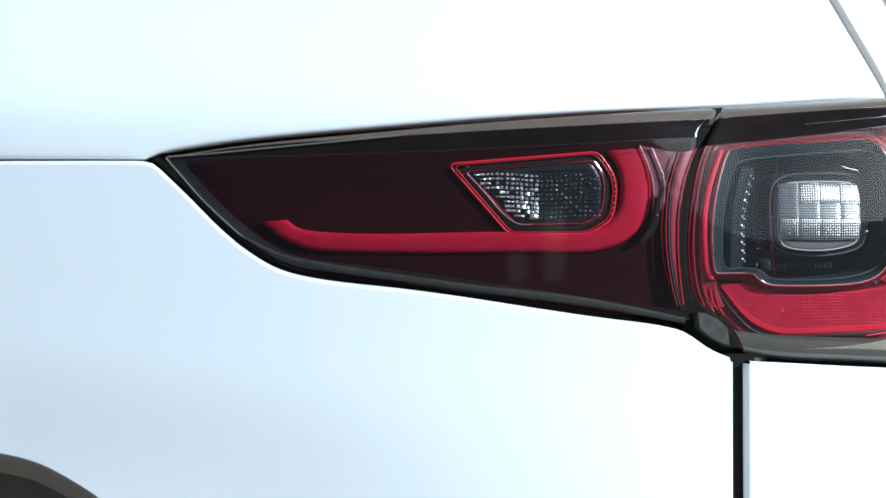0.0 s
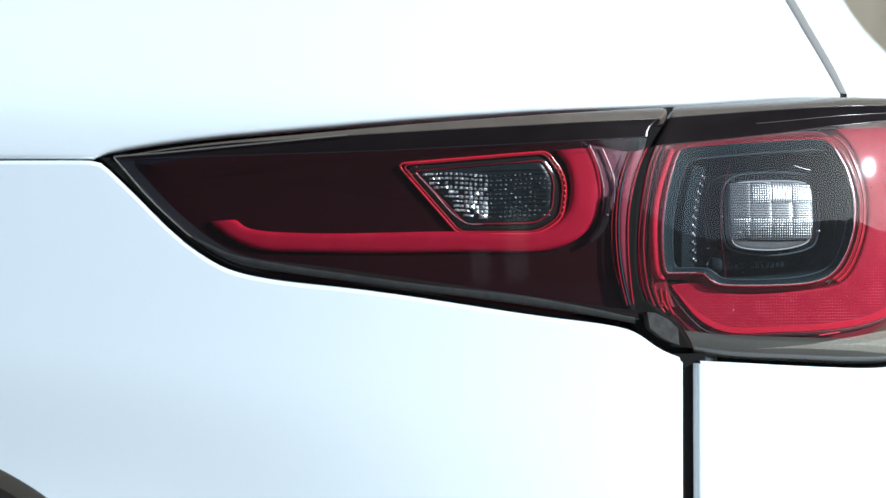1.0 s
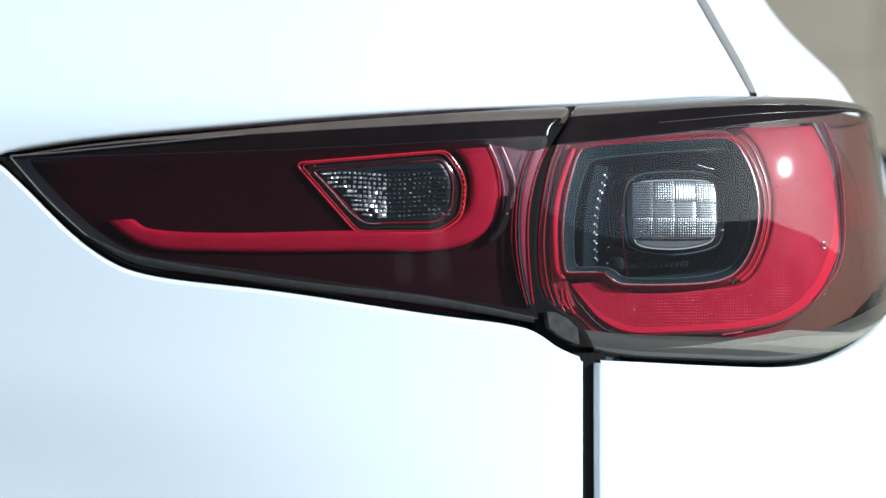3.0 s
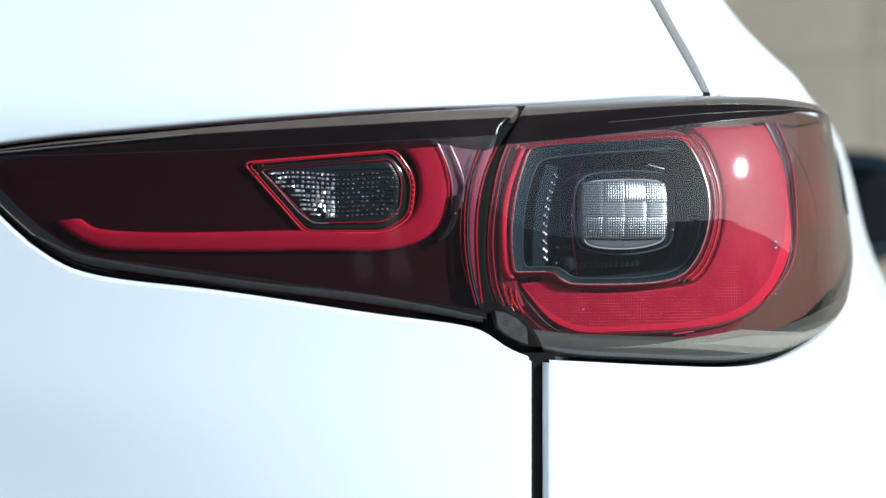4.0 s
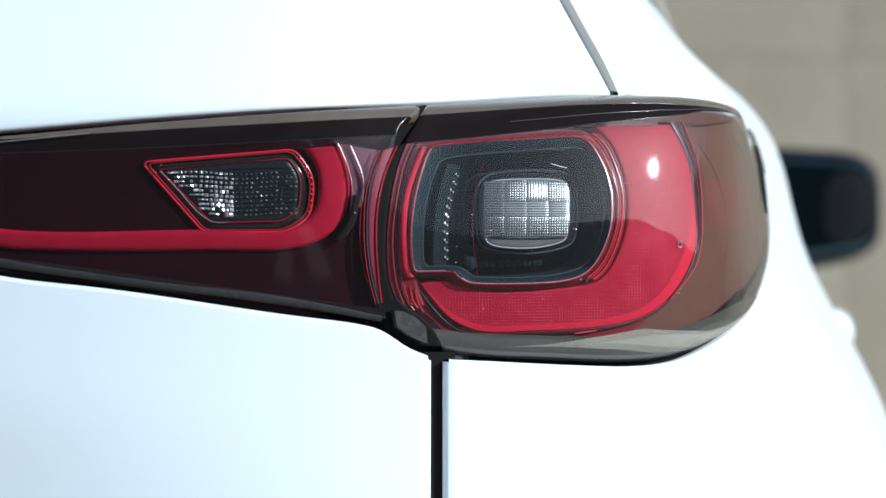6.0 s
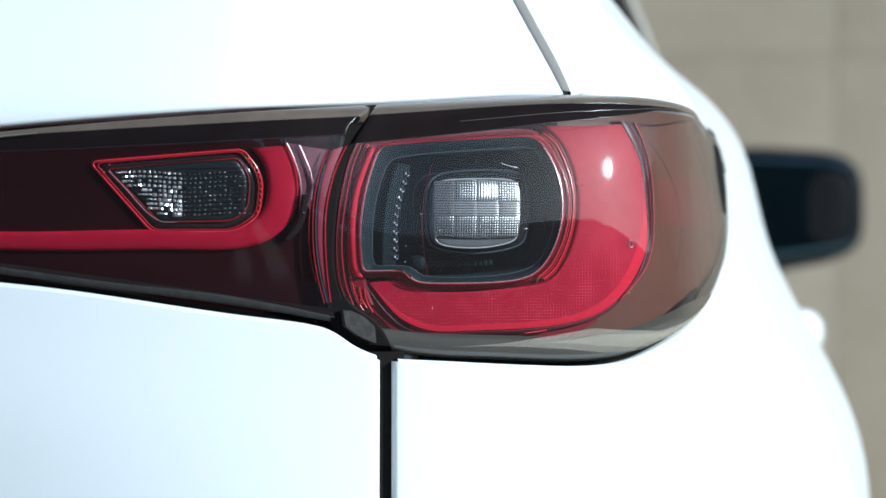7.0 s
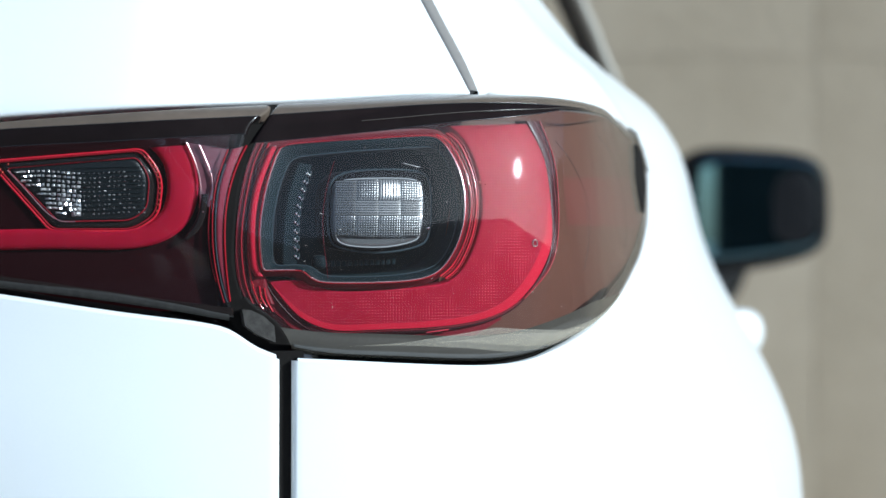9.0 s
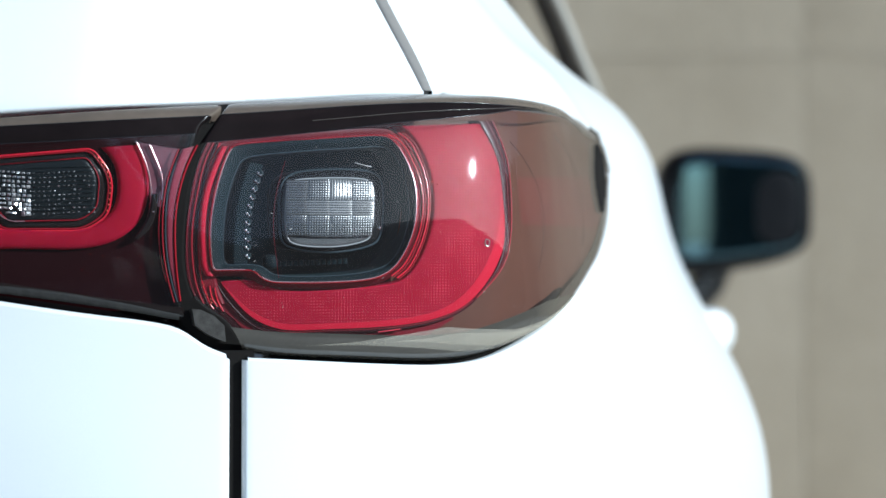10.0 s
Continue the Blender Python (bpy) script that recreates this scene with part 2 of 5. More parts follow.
def ease(x, a, b):
    k = np.clip((np.asarray(x, float) - a) / (b - a), 0, 1)
    return k * k * (3 - 2 * k)


# the car's plan at one metre height: across the tail, round the corner, along the flank
PLAN = [(-0.62, 1.545), (-0.36, 1.522), (-0.144, 1.515), (0.0, 1.522), (0.14, 1.549), (0.21, 1.573), (0.272, 1.604), (0.313, 1.638), (0.333, 1.690),
        (0.3475, 1.760), (0.374, 1.905), (0.404, 2.08), (0.4395, 2.30), (0.468, 2.60), (0.505, 3.2), (0.545, 4.2), (0.55, 5.0), (0.50, 5.6), (0.36, 5.92), (0.10, 6.02), (-0.22, 6.06)]
RUN = np.concatenate([[0], np.cumsum(np.hypot(*np.diff(np.array(PLAN), axis=0).T))])
plan = spline([(s, *p) for s, p in zip(RUN, PLAN)])
# how the flank leans in towards the roof, and how the tail leans forward above the lamps
flank_in = spline([(0.2, 0.02), (0.6, 0.07), (0.78, 0.078), (0.845, 0.072), (0.925, 0.038), (1.0, 0.0), (1.04, -0.011), (1.076, -0.021), (1.1, -0.034),
                   (1.118, -0.050), (1.131, -0.0655), (1.143, -0.0785), (1.164, -0.0965), (1.185, -0.112), (1.3, -0.19), (1.45, -0.27)])
tail_in = spline([(0.2, 0.06), (0.6, 0.0), (0.85, -0.004), (0.95, 0.0), (1.0, 0.0), (1.03, 0.0), (1.05, 0.0002), (1.065, 0.0010), (1.078, 0.004), (1.09, 0.0105), (1.14, 0.050), (1.25, 0.15), (1.45, 0.34)])
# how far the panels above the lamps lie behind the lamps' faces
shelf_curve = spline([(0.0, 0.0), (0.4, 0.0), (0.62, 0.006), (0.76, 0.0125), (0.9, 0.043), (1.0, 0.056), (1.1, 0.034), (1.25, 0.0), (1.5, 0.0), (6.2, 0.0)])


def shelf(s):
    return np.where(np.asarray(s) > 1.25, 0.0, np.maximum(shelf_curve(s), 0.0))


def skin(s, z, deep=0.0):
    """The body's outer face: s metres along the plan, at the height z, deep metres inside it."""
    s, z = np.broadcast_arrays(np.asarray(s, float), np.asarray(z, float))
    p = plan(s)
    w = ease(p[..., 1], 1.55, 2.0)
    x, y = p[..., 0] + w * flank_in(z), p[..., 1] + (1 - w) * tail_in(z)
    y = y + 0.0285 * ease(z, 0.985, 1.13) * ease(s, 0.70, 0.80) * (1 - ease(s, 0.98, 1.15))
    if np.any(deep):
        k = np.clip(s, 2e-3, RUN[-1] - 2e-3)
        q = plan(k + 1e-3) - plan(k - 1e-3)
        q = q / np.linalg.norm(q, axis=-1, keepdims=True)
        x, y = x - q[..., 1] * deep, y + q[..., 0] * deep
    return np.stack([x, y, z], -1)


def part(name, mesh, mat, parent=None, label="", smooth=True):
    if isinstance(mesh, bmesh.types.BMesh):
        me = bpy.data.meshes.new(name)
        mesh.to_mesh(me)
        mesh.free()
        mesh = me
    mesh.name = name
    for mt in (mat if isinstance(mat, (list, tuple)) else [mat]):
        mesh.materials.append(mt)
    if smooth:
        mesh.polygons.foreach_set("use_smooth", [True] * len(mesh.polygons))
    ob = new(name, mesh)
    ob.parent = parent
    if label:
        ob["label"] = label
    return ob


def grids(name, *sheets):
    """One mesh of grids of points (rows x columns x 3)."""
    verts, faces, base = [], [], 0
    for g in sheets:
        r, c = g.shape[:2]
        verts.append(g.reshape(-1, 3))
        i = np.arange(r * c).reshape(r, c) + base
        faces += np.stack([i[:-1, :-1], i[:-1, 1:], i[1:, 1:], i[1:, :-1]], -1).reshape(-1, 4).tolist()
        base += r * c
    me = bpy.data.meshes.new(name)
    me.from_pydata(np.concatenate(verts).tolist(), [], faces)
    me.validate()
    return me


def lipped(g, sides, r=0.0022, drop=0.014):
    """Round over the named sides (v0, v1, u0, u1) of a grid and fold them inwards."""
    for side in sides:
        a = np.swapaxes(g, 0, 1) if side[0] == "u" else g
        if side[1] == "0":
            a = a[::-1]
        t = a[-1] - a[-2]
        t = t / (np.linalg.norm(t, axis=-1, keepdims=True) + 1e-12)
        along = np.gradient(a[-1], axis=0)
        n = np.cross(along, t)
        n = n / (np.linalg.norm(n, axis=-1, keepdims=True) + 1e-12)
        n = n * np.where(n[:, 1:2] < 0, -1, 1) if abs(n[:, 1]).mean() > abs(n[:, 0]).mean() else n * np.where(n[:, :1] > 0, -1, 1)
        rows = [a[-1] + t * r * math.sin(k) + n * r * (1 - math.cos(k)) for k in (0.5, 1.0, 1.571)]
        rows.append(rows[-1] + n * drop)
        a = np.concatenate([a, np.stack(rows)])
        if side[1] == "0":
            a = a[::-1]
        g = np.swapaxes(a, 0, 1) if side[0] == "u" else a
    return g


def curve(points):
    """A smooth curve of (s, z) rows, run through evenly by 0..1."""
    p = np.array(points, float)
    d = np.concatenate([[0], np.cumsum(np.linalg.norm(np.diff(p, axis=0), axis=1))])
    f = spline([(a, *b) for a, b in zip(d / d[-1], p)])
    fine = f(np.linspace(0, 1, 600))
    e = np.concatenate([[0], np.cumsum(np.linalg.norm(np.diff(fine, axis=0), axis=1))])
    return lambda u: np.stack([np.interp(np.asarray(u) * e[-1], e, fine[:, k]) for k in (0, 1)], -1)


def poly(points):
    """The same with straight runs between the points."""
    p = np.array(points, float)
    d = np.concatenate([[0], np.cumsum(np.linalg.norm(np.diff(p, axis=0), axis=1))])
    return lambda u: np.stack([np.interp(np.asarray(u) * d[-1], d, p[:, k]) for k in (0, 1)], -1)


def between(a, b, nu, nv, deep=0.0, power=1.0):
    """Points on the skin between the curves a (v = 0) and b (v = 1); deep: metres, or a function of (s, z, v)."""
    u, v = np.linspace(0, 1, nu), np.linspace(0, 1, nv) ** power
    q = a(u)[None] * (1 - v)[:, None, None] + b(u)[None] * v[:, None, None]
    s, z = q[..., 0], q[..., 1]
    d = deep(s, z, np.broadcast_to(v[:, None], s.shape)) if callable(deep) else deep
    return skin(s, z, d)


def loop_fill(points, deep, n=72, rings=6, dome=0.0, closed_curve=True, edge=0.0):
    """A filled outline on the skin, with a domed face and, by edge, side walls that deep."""
    p = list(points) + [points[0]]
    c = (curve if closed_curve else poly)(p)(np.linspace(0, 1, n))
    m = c[:-1].mean(axis=0)
    rows = []
    if edge:
        rows.append(skin(c[:, 0], c[:, 1], deep + edge))
    for k in np.linspace(0, 0.98, rings):
        q = c * (1 - k) + m * k
        rows.append(skin(q[:, 0], q[:, 1], deep - dome * (1 - (1 - k) ** 2)))
    return np.stack(rows)


def tube(pts, r, n=8, closed=False):
    """A round bar along points, as a grid."""
    p = np.asarray(pts, float)
    t = np.gradient(p, axis=0)
    if closed:
        t[0] = t[-1] = p[1] - p[-2]
    t /= np.linalg.norm(t, axis=1, keepdims=True)
    a = np.cross(t, (0.13, 0.97, 0.2))
    a /= np.linalg.norm(a, axis=1, keepdims=True)
    b = np.cross(t, a)
    k = np.linspace(0, 2 * math.pi, n + 1)
    rr = np.broadcast_to(np.asarray(r, float).reshape(-1, 1, 1), (len(p), 1, 1)) if np.ndim(r) else r
    return p[:, None] + rr * (np.cos(k)[None, :, None] * a[:, None] + np.sin(k)[None, :, None] * b[:, None])


def chaikin(points, times=2, closed=True):
    """Cut the corners of an outline."""
    p = np.array(points, float)
    for _ in range(times):
        q = np.roll(p, -1, axis=0)
        k = np.stack([0.75 * p + 0.25 * q, 0.25 * p + 0.75 * q], 1).reshape(-1, 2)
        p = k if closed else np.concatenate([p[:1], k[:-2], p[-1:]])
    return [tuple(k) for k in p]


def rpoly(points, steps=7):
    """An outline of straight runs with rounded corners; rows (s, z, radius)."""
    out = []
    for i, (s, z, r) in enumerate(points):
        a, b, c = np.array(points[i - 1][:2]), np.array((s, z)), np.array(points[(i + 1) % len(points)][:2])
        u, v = (a - b) / np.linalg.norm(a - b), (c - b) / np.linalg.norm(c - b)
        d = min(r / math.tan(max(0.1, math.acos(float(np.clip(u @ v, -1, 1))) / 2)), 0.48 * np.linalg.norm(a - b), 0.48 * np.linalg.norm(c - b))
        for k in np.linspace(0, 1, steps):
            out.append(tuple((1 - k) ** 2 * (b + u * d) + 2 * k * (1 - k) * b + k * k * (b + v * d)))
    return out


def flat_fold(g, r=0.0025, drop=0.018):
    """Only the folded lip along the first row of a grid."""
    return lipped(g, ["v0"], r, drop)[:5]


def on_skin(points, deep, n=80, closed=False, smooth=True):
    p = list(points) + ([points[0]] if closed else [])
    c = (curve if smooth else poly)(p)(np.linspace(0, 1, n))
    return skin(c[:, 0], c[:, 1], deep)


def box(bm, centre, size, bevel=0.0, turn=None):
    r = bmesh.ops.create_cube(bm, size=1.0)
    bmesh.ops.scale(bm, vec=size, verts=r["verts"])
    if bevel:
        es = list({e for v in r["verts"] for e in v.link_edges})
        out = bmesh.ops.bevel(bm, geom=es, offset=bevel, segments=2, affect="EDGES", profile=0.6)
        vs = list({v for f in out["faces"] for v in f.verts} | {v for v in r["verts"] if v.is_valid})
    else:
        vs = r["verts"]
    if turn:
        bmesh.ops.rotate(bm, verts=vs, cent=(0, 0, 0), matrix=turn)
    bmesh.ops.translate(bm, verts=vs, vec=centre)
    return bm


# ---- the place ----
ground = tagged(part("ground", grids("ground", np.array([[(x, y, 0.0) for x in (-600, -40, 0, 40, 600)] for y in (-600, -40, 0, 40, 600)], float)), M_GROUND, smooth=False), "pale sunlit paving reaching to the horizon", "ground", kind="structure")
# Made-up openings that give the pale patches mirrored in lamp and mirror.
OPENINGS = [(8.1, 9.0, 0.03, 0.95), (9.55, 10.7, 0.03, 2.4)]
wall = new("wall_north")
tagged(wall, "tall weathered beige concrete wall of large cast panels", "wall", kind="structure")
WALL_Y, PANEL_W, PANEL_H = 7.1, 2.4, 1.15
bm = bmesh.new()
box(bm, (25.0, WALL_Y + 0.181, 3.9), (90.0, 0.3, 8.2))
part("backing", bm, M_WALL, wall, smooth=False)
bm = bmesh.new()
box(bm, (0, 0, 0), (PANEL_W - 0.002, 0.06, PANEL_H - 0.002), 0.0006)
panel_mesh = bpy.data.meshes.new("panel")
bm.to_mesh(panel_mesh)
bm.free()
panel_mesh.materials.append(M_WALL)
for row in range(7):
    for col in range(-6, 26):
        ob = new("panel", panel_mesh)
        ob.parent, ob.location = wall, (1.117 - PANEL_W / 2 + col * PANEL_W, WALL_Y, 0.31 + PANEL_H * (row - 0.5))


def yard_wall(name, x0, x1, y0, y1, height, openings=()):
    """A plain cast wall; openings (from, to, sill, head) go through it along its length in x."""
    bm = bmesh.new()
    cuts = sorted(openings)
    at = x0
    for a, b, lo, hi in cuts:
        box(bm, ((at + a) / 2, (y0 + y1) / 2, height / 2), (a - at, y1 - y0, height))
        box(bm, ((a + b) / 2, (y0 + y1) / 2, lo / 2), (b - a, y1 - y0, lo))
        box(bm, ((a + b) / 2, (y0 + y1) / 2, (hi + height) / 2), (b - a, y1 - y0, height - hi))
        at = b
    box(bm, ((at + x1) / 2, (y0 + y1) / 2, height / 2), (x1 - at, y1 - y0, height))
    return tagged(part(name, bm, M_YARD, smooth=False), "plain dark wall, unseen, added to be mirrored in the lamps", "wall", kind="structure")


# Unseen walls, added for the dark skyline that the lamps mirror.
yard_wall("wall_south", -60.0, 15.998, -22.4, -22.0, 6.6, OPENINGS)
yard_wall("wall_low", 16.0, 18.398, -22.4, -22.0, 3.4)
tagged(yard_wall("wall_southeast", 18.4, 25.998, -26.0, -22.0, 9.4), "plain dark block, unseen, added for the mirrored skyline", "wall", kind="structure")
# unseen dark gable wall to the east; its top falls northwards like the mirrored skyline
gable = [(-22.4, 11.4), (-17.0, 11.3), (-10.0, 9.8), (-8.0, 8.1), (-3.4, 5.6), (-0.6, 4.2), (1.4, 4.0), (1.5, 9.5), (7.0, 9.5)]
bm = bmesh.new()
front = [bm.verts.new((26.0, y, z)) for y, z in [(-22.4, 0.0), *gable, (7.0, 0.0)]]
shape = bmesh.ops.extrude_face_region(bm, geom=[bm.faces.new(front)])
bmesh.ops.translate(bm, verts=[v for v in shape["geom"] if isinstance(v, bmesh.types.BMVert)], vec=(0.4, 0, 0))
bmesh.ops.recalc_face_normals(bm, faces=bm.faces[:])
tagged(part("wall_east", bm, M_YARD, smooth=False), "plain dark sloping wall, unseen, added for the mirrored skyline", "wall", kind="structure")

# ---- the car ----
car = tagged(new("car"), "pearl white car with dark red tail lamps on pale paving", "car")
car.location = (0, 0, 0)
LAMP_TOP = [(0.4729, 1.048), (0.5109, 1.0543), (0.569, 1.0606), (0.6279, 1.0662), (0.6882, 1.0712), (0.7521, 1.0761), (0.8135, 1.081), (0.8505, 1.0841), (0.8939, 1.0868), (0.9255, 1.0876),
            (1.0608, 1.0896), (1.1072, 1.0896), (1.1567, 1.0886), (1.2112, 1.0858), (1.2888, 1.0815), (1.345, 1.0785)]
IN_LOW = [(0.4729, 1.048), (0.4819, 1.0395), (0.4965, 1.0253), (0.511, 1.0108), (0.5255, 0.9993), (0.54, 0.9909), (0.5545, 0.9868), (0.5979, 0.9813),
          (0.6565, 0.9732), (0.7164, 0.9645), (0.7441, 0.9606), (0.755, 0.9573), (0.7675, 0.9492), (0.779, 0.9444)]
OUT_LOW = [(0.7856, 0.9426), (0.8071, 0.9415), (0.8385, 0.9396), (0.871, 0.9379), (0.9046, 0.9375), (0.922, 0.9396), (0.944, 0.9460), (0.976, 0.9563),
           (1.019, 0.9676), (1.0600, 0.9764), (1.1134, 0.9873), (1.16, 0.9958), (1.202, 1.0045), (1.2830, 1.0237), (1.3318, 1.0433), (1.354, 1.0620), (1.345, 1.0785)]
SEAM = [(0.9230, 1.0897), (0.9160, 1.0985), (0.9090, 1.1077), (0.8952, 1.1257), (0.8817, 1.1437), (0.858, 1.175), (0.80, 1.25)]
top_line, in_low, out_low = curve(LAMP_TOP), curve(IN_LOW), curve(OUT_LOW)
TIP_Z, CENTRE = 1.0466, 0.187


def dish(s, z, v):
    """The hollow of the tailgate under its crease, towards the number plate."""
    return 0.009 * ease(0.957 - 0.12 * np.clip(s - 0.4, 0, 1) - z, 0.0, 0.09) * (1 - ease(s, 0.5, 0.76)) + 0.0 * v


def cut(c, lo, hi):
    """The stretch of a curve between two s values, run through by 0..1."""
    u = np.linspace(0, 1, 4000)
    s = c(u)[:, 0]
    a, b = u[np.argmin(abs(s - lo))], u[np.argmin(abs(s - hi))]
    return lambda k: c(a + (b - a) * np.asarray(k))


# tailgate: upper panel, above the lamps and their crease line
upper_low = lambda u: np.where((np.asarray(u) < 0.35)[:, None], np.stack([CENTRE + np.asarray(u) / 0.35 * (0.4729 - CENTRE), TIP_Z + 0.0029 + 0 * np.asarray(u)], -1),
                               cut(top_line, 0.4729, 0.9245)(np.clip((np.asarray(u) - 0.35) / 0.65, 0, 1)) + np.array([0, 0.0036]))


def upper_sheet():
    u, v = np.linspace(0, 1, 90), np.linspace(0, 1, 24) ** 1.3
    low, sm = upper_low(u), curve(SEAM)(v)
    q = np.empty((len(v), len(u), 2))
    for i, k in enumerate(v):
        z = low[:, 1] * (1 - k) + 1.25 * k
        w = (low[:, 0] - CENTRE) / (low[-1, 0] - CENTRE)
        q[i, :, 0] = CENTRE + w * (sm[i, 0] - 0.0055 - CENTRE)
        q[i, :, 1] = z + (sm[i, 1] - z[-1]) * w ** 3
    return skin(q[..., 0], q[..., 1], shelf(q[..., 0]))


part("tailgate", grids("tailgate", lipped(upper_sheet(), ["v0", "u1"], 0.0025, 0.02)), M_PAINT, car)
PLATE = [(0.187, 0.902), (0.25, 0.901), (0.34, 0.8995), (0.3984, 0.8956), (0.4142, 0.8913), (0.4315, 0.8825), (0.4481, 0.8713), (0.465, 0.852), (0.478, 0.82), (0.485, 0.76), (0.49, 0.70)]
plate_edge = curve(PLATE)
low_line = poly([*[tuple(p) for p in plate_edge(np.linspace(0, 1, 60))], (0.7762, 0.70)])
tail_line = poly([(CENTRE, TIP_Z - 0.0027), (0.468, TIP_Z - 0.0027), *[(p[0] - 0.0022, p[1] - 0.0022) for p in in_low(np.linspace(0.015, 1, 90))]])


def lower_sheet():
    u = np.linspace(0, 1, 130)
    side = np.linspace(0, 1, 36)
    a, b = low_line(u ** 0.8), tail_line(u)
    q = a[None] * (1 - side)[:, None, None] + b[None] * side[:, None, None]
    return skin(q[..., 0], q[..., 1], dish(q[..., 0], q[..., 1], 0))


lower = lower_sheet()
part("tailgate_skin", grids("tailgate_skin", lipped(lower, ["u1"], 0.0022, 0.003), lipped(lower, ["v1"], 0.0022, 0.003)[-5:]), M_PAINT, car)
# plate recess: sloping wall, then the dark hollow
q = plate_edge(np.linspace(0, 1, 90))
t = np.gradient(q, axis=0)
t /= np.linalg.norm(t, axis=1, keepdims=True)
inn = np.stack([t[:, 1], -t[:, 0]], -1)
rows = [skin(*(q + inn * w).T, dish(q[:, 0], q[:, 1], 0) + d) for w, d in ((-0.001, 0.0006), (0.001, 0.002), (0.003, 0.005), (0.011, 0.026), (0.013, 0.03))]
part("plate_recess_rim", grids("plate_recess_rim", np.stack(rows)), grained("rim_paint", (0.20, 0.17, 0.14), (0.24, 0.205, 0.17), 100, 0.4), car, "brown-grey rim of the plate recess")
part("plate_recess", grids("plate_recess", between(poly([(0.187, 0.70), (0.55, 0.70)]), poly([(0.187, 0.95), (0.55, 0.95)]), 30, 14, 0.058)), grained("recess_plastic", (0.075, 0.058, 0.046), (0.095, 0.075, 0.060), 200, 0.5), car, "dark brown plastic recess for the plate")

# quarter panel: under the lamp and along the flank; D-pillar above
END = 5.85
q_top = poly([*[(max(p[0], 0.7884), p[1] - 0.0018 * (1 - ease(p[0], 1.2, 1.32))) for p in out_low(np.linspace(0, 1, 160))], (END, 1.0745)])


def quarter_sheet():
    u = np.concatenate([np.linspace(0, 0.12, 190), np.linspace(0.12, 1, 80)[1:]])
    a, b = poly([(0.7856, 0.42), (1.5, 0.42), (END, 0.42)]), q_top
    bb = b(u)
    aa = np.stack([bb[:, 0], 0.42 + 0 * u], -1)
    aa[:, 0] = np.maximum.accumulate(aa[:, 0])
    v = np.linspace(0, 1, 40) ** 0.8
    q = aa[None] * (1 - v)[:, None, None] + bb[None] * v[:, None, None]
    return skin(q[..., 0], q[..., 1])


quarter = lipped(quarter_sheet(), ["u0"], 0.0023, 0.003)
BELT = [(1.47, 1.25), (1.50, 1.20), (1.505, 1.165), (1.512, 1.145), (1.53, 1.132), (1.57, 1.122), (1.66, 1.114), (1.9, 1.107), (2.3, 1.101), (4.0, 1.096), (4.4, 1.08), (END, 1.0765)]
belt = curve(BELT)


def pillar_sheet():
    """From the seam round the corner, between the lamp's top and the window line."""
    u = np.linspace(0, 1, 120)
    a = poly([*[tuple(p) for p in cut(top_line, 0.9245, 1.345)(np.linspace(0, 1, 60))], (END, 1.0745)])(u ** 1.6)
    a[:, 1] += 0.0022 * (1 - ease(a[:, 0], 1.24, 1.345))
    hi = poly([(0.80, 1.25), (1.2, 1.25), *[tuple(p) for p in belt(np.linspace(0, 1, 80))]])(u ** 1.3)
    v = np.linspace(0, 1, 26)
    sm = curve(SEAM)(v)
    q = a[None] * (1 - v)[:, None, None] + hi[None] * v[:, None, None]
    k = (1 - u) ** 8
    q = q + (sm - q[:, 0])[:, None] * k[None, :, None]
    q[..., 0] += 0.006 * k
    return skin(q[..., 0], q[..., 1], shelf(q[..., 0]))


pillar = pillar_sheet()
over = pillar[:, :np.argmax(pillar[0, :, 1] > 1.99)]
part("quarter_panel", grids("quarter_panel", quarter, lipped(pillar, ["u0"], 0.0025, 0.018), flat_fold(over), flat_fold(quarter[::-1][:, 4:184], 0.0015, 0.004)), M_PAINT, car)
q = curve(SEAM)(np.linspace(0, 1, 40))
seam_rows = [skin(q[:, 0] + w, q[:, 1], shelf(q[:, 0] + w) + d) for w, d in ((-0.0060, 0.0008), (-0.0052, -0.0004), (-0.003, -0.0014), (0.0, -0.0018), (0.003, -0.0014), (0.0052, -0.0004), (0.0060, 0.0008))]
part("seam_strip", grids("seam_strip", np.stack(seam_rows)), M_SEAM, car, "grey-brown sealing strip beside the tailgate")
part("panel_gap", grids("panel_gap", between(poly([(0.770, 0.6), (0.770, 0.946)]), poly([(0.793, 0.6), (0.793, 0.946)]), 40, 4, 0.0048)), M_GAP, car, "black rubber seal in the panel gap")
part("crease_gap", grids("crease_gap", between(poly([(CENTRE, 1.038), (0.49, 1.038)]), poly([(CENTRE, 1.056), (0.49, 1.056)]), 40, 4, 0.012)), M_GAP, car, "black gap along the tailgate's crease")

# window band and its bright trim
glass = between(cut(belt, 1.512, 4.0), poly([(1.45, 1.42), (4.0, 1.42)]), 60, 24, lambda s, z, v: 0.0012 + 0.022 * ease(z, 1.10, 1.14))
part("side_window", grids("side_window", glass), M_WINDOW, car, "side window coloured brown for the surroundings it mirrors")
line = np.array([(0.300, 3.2, 1.45), (0.345, 3.2, 1.35), (0.3824, 3.2, 1.268), (0.3959, 3.2, 1.2375), (0.4081, 3.2, 1.207), (0.4215, 3.2, 1.1765), (0.4300, 3.2, 1.158), (0.442, 3.2, 1.13)])
part("window_trim", grids("window_trim", tube(line, 0.0085)), M_PALETRIM, car, "pale satin window trim")
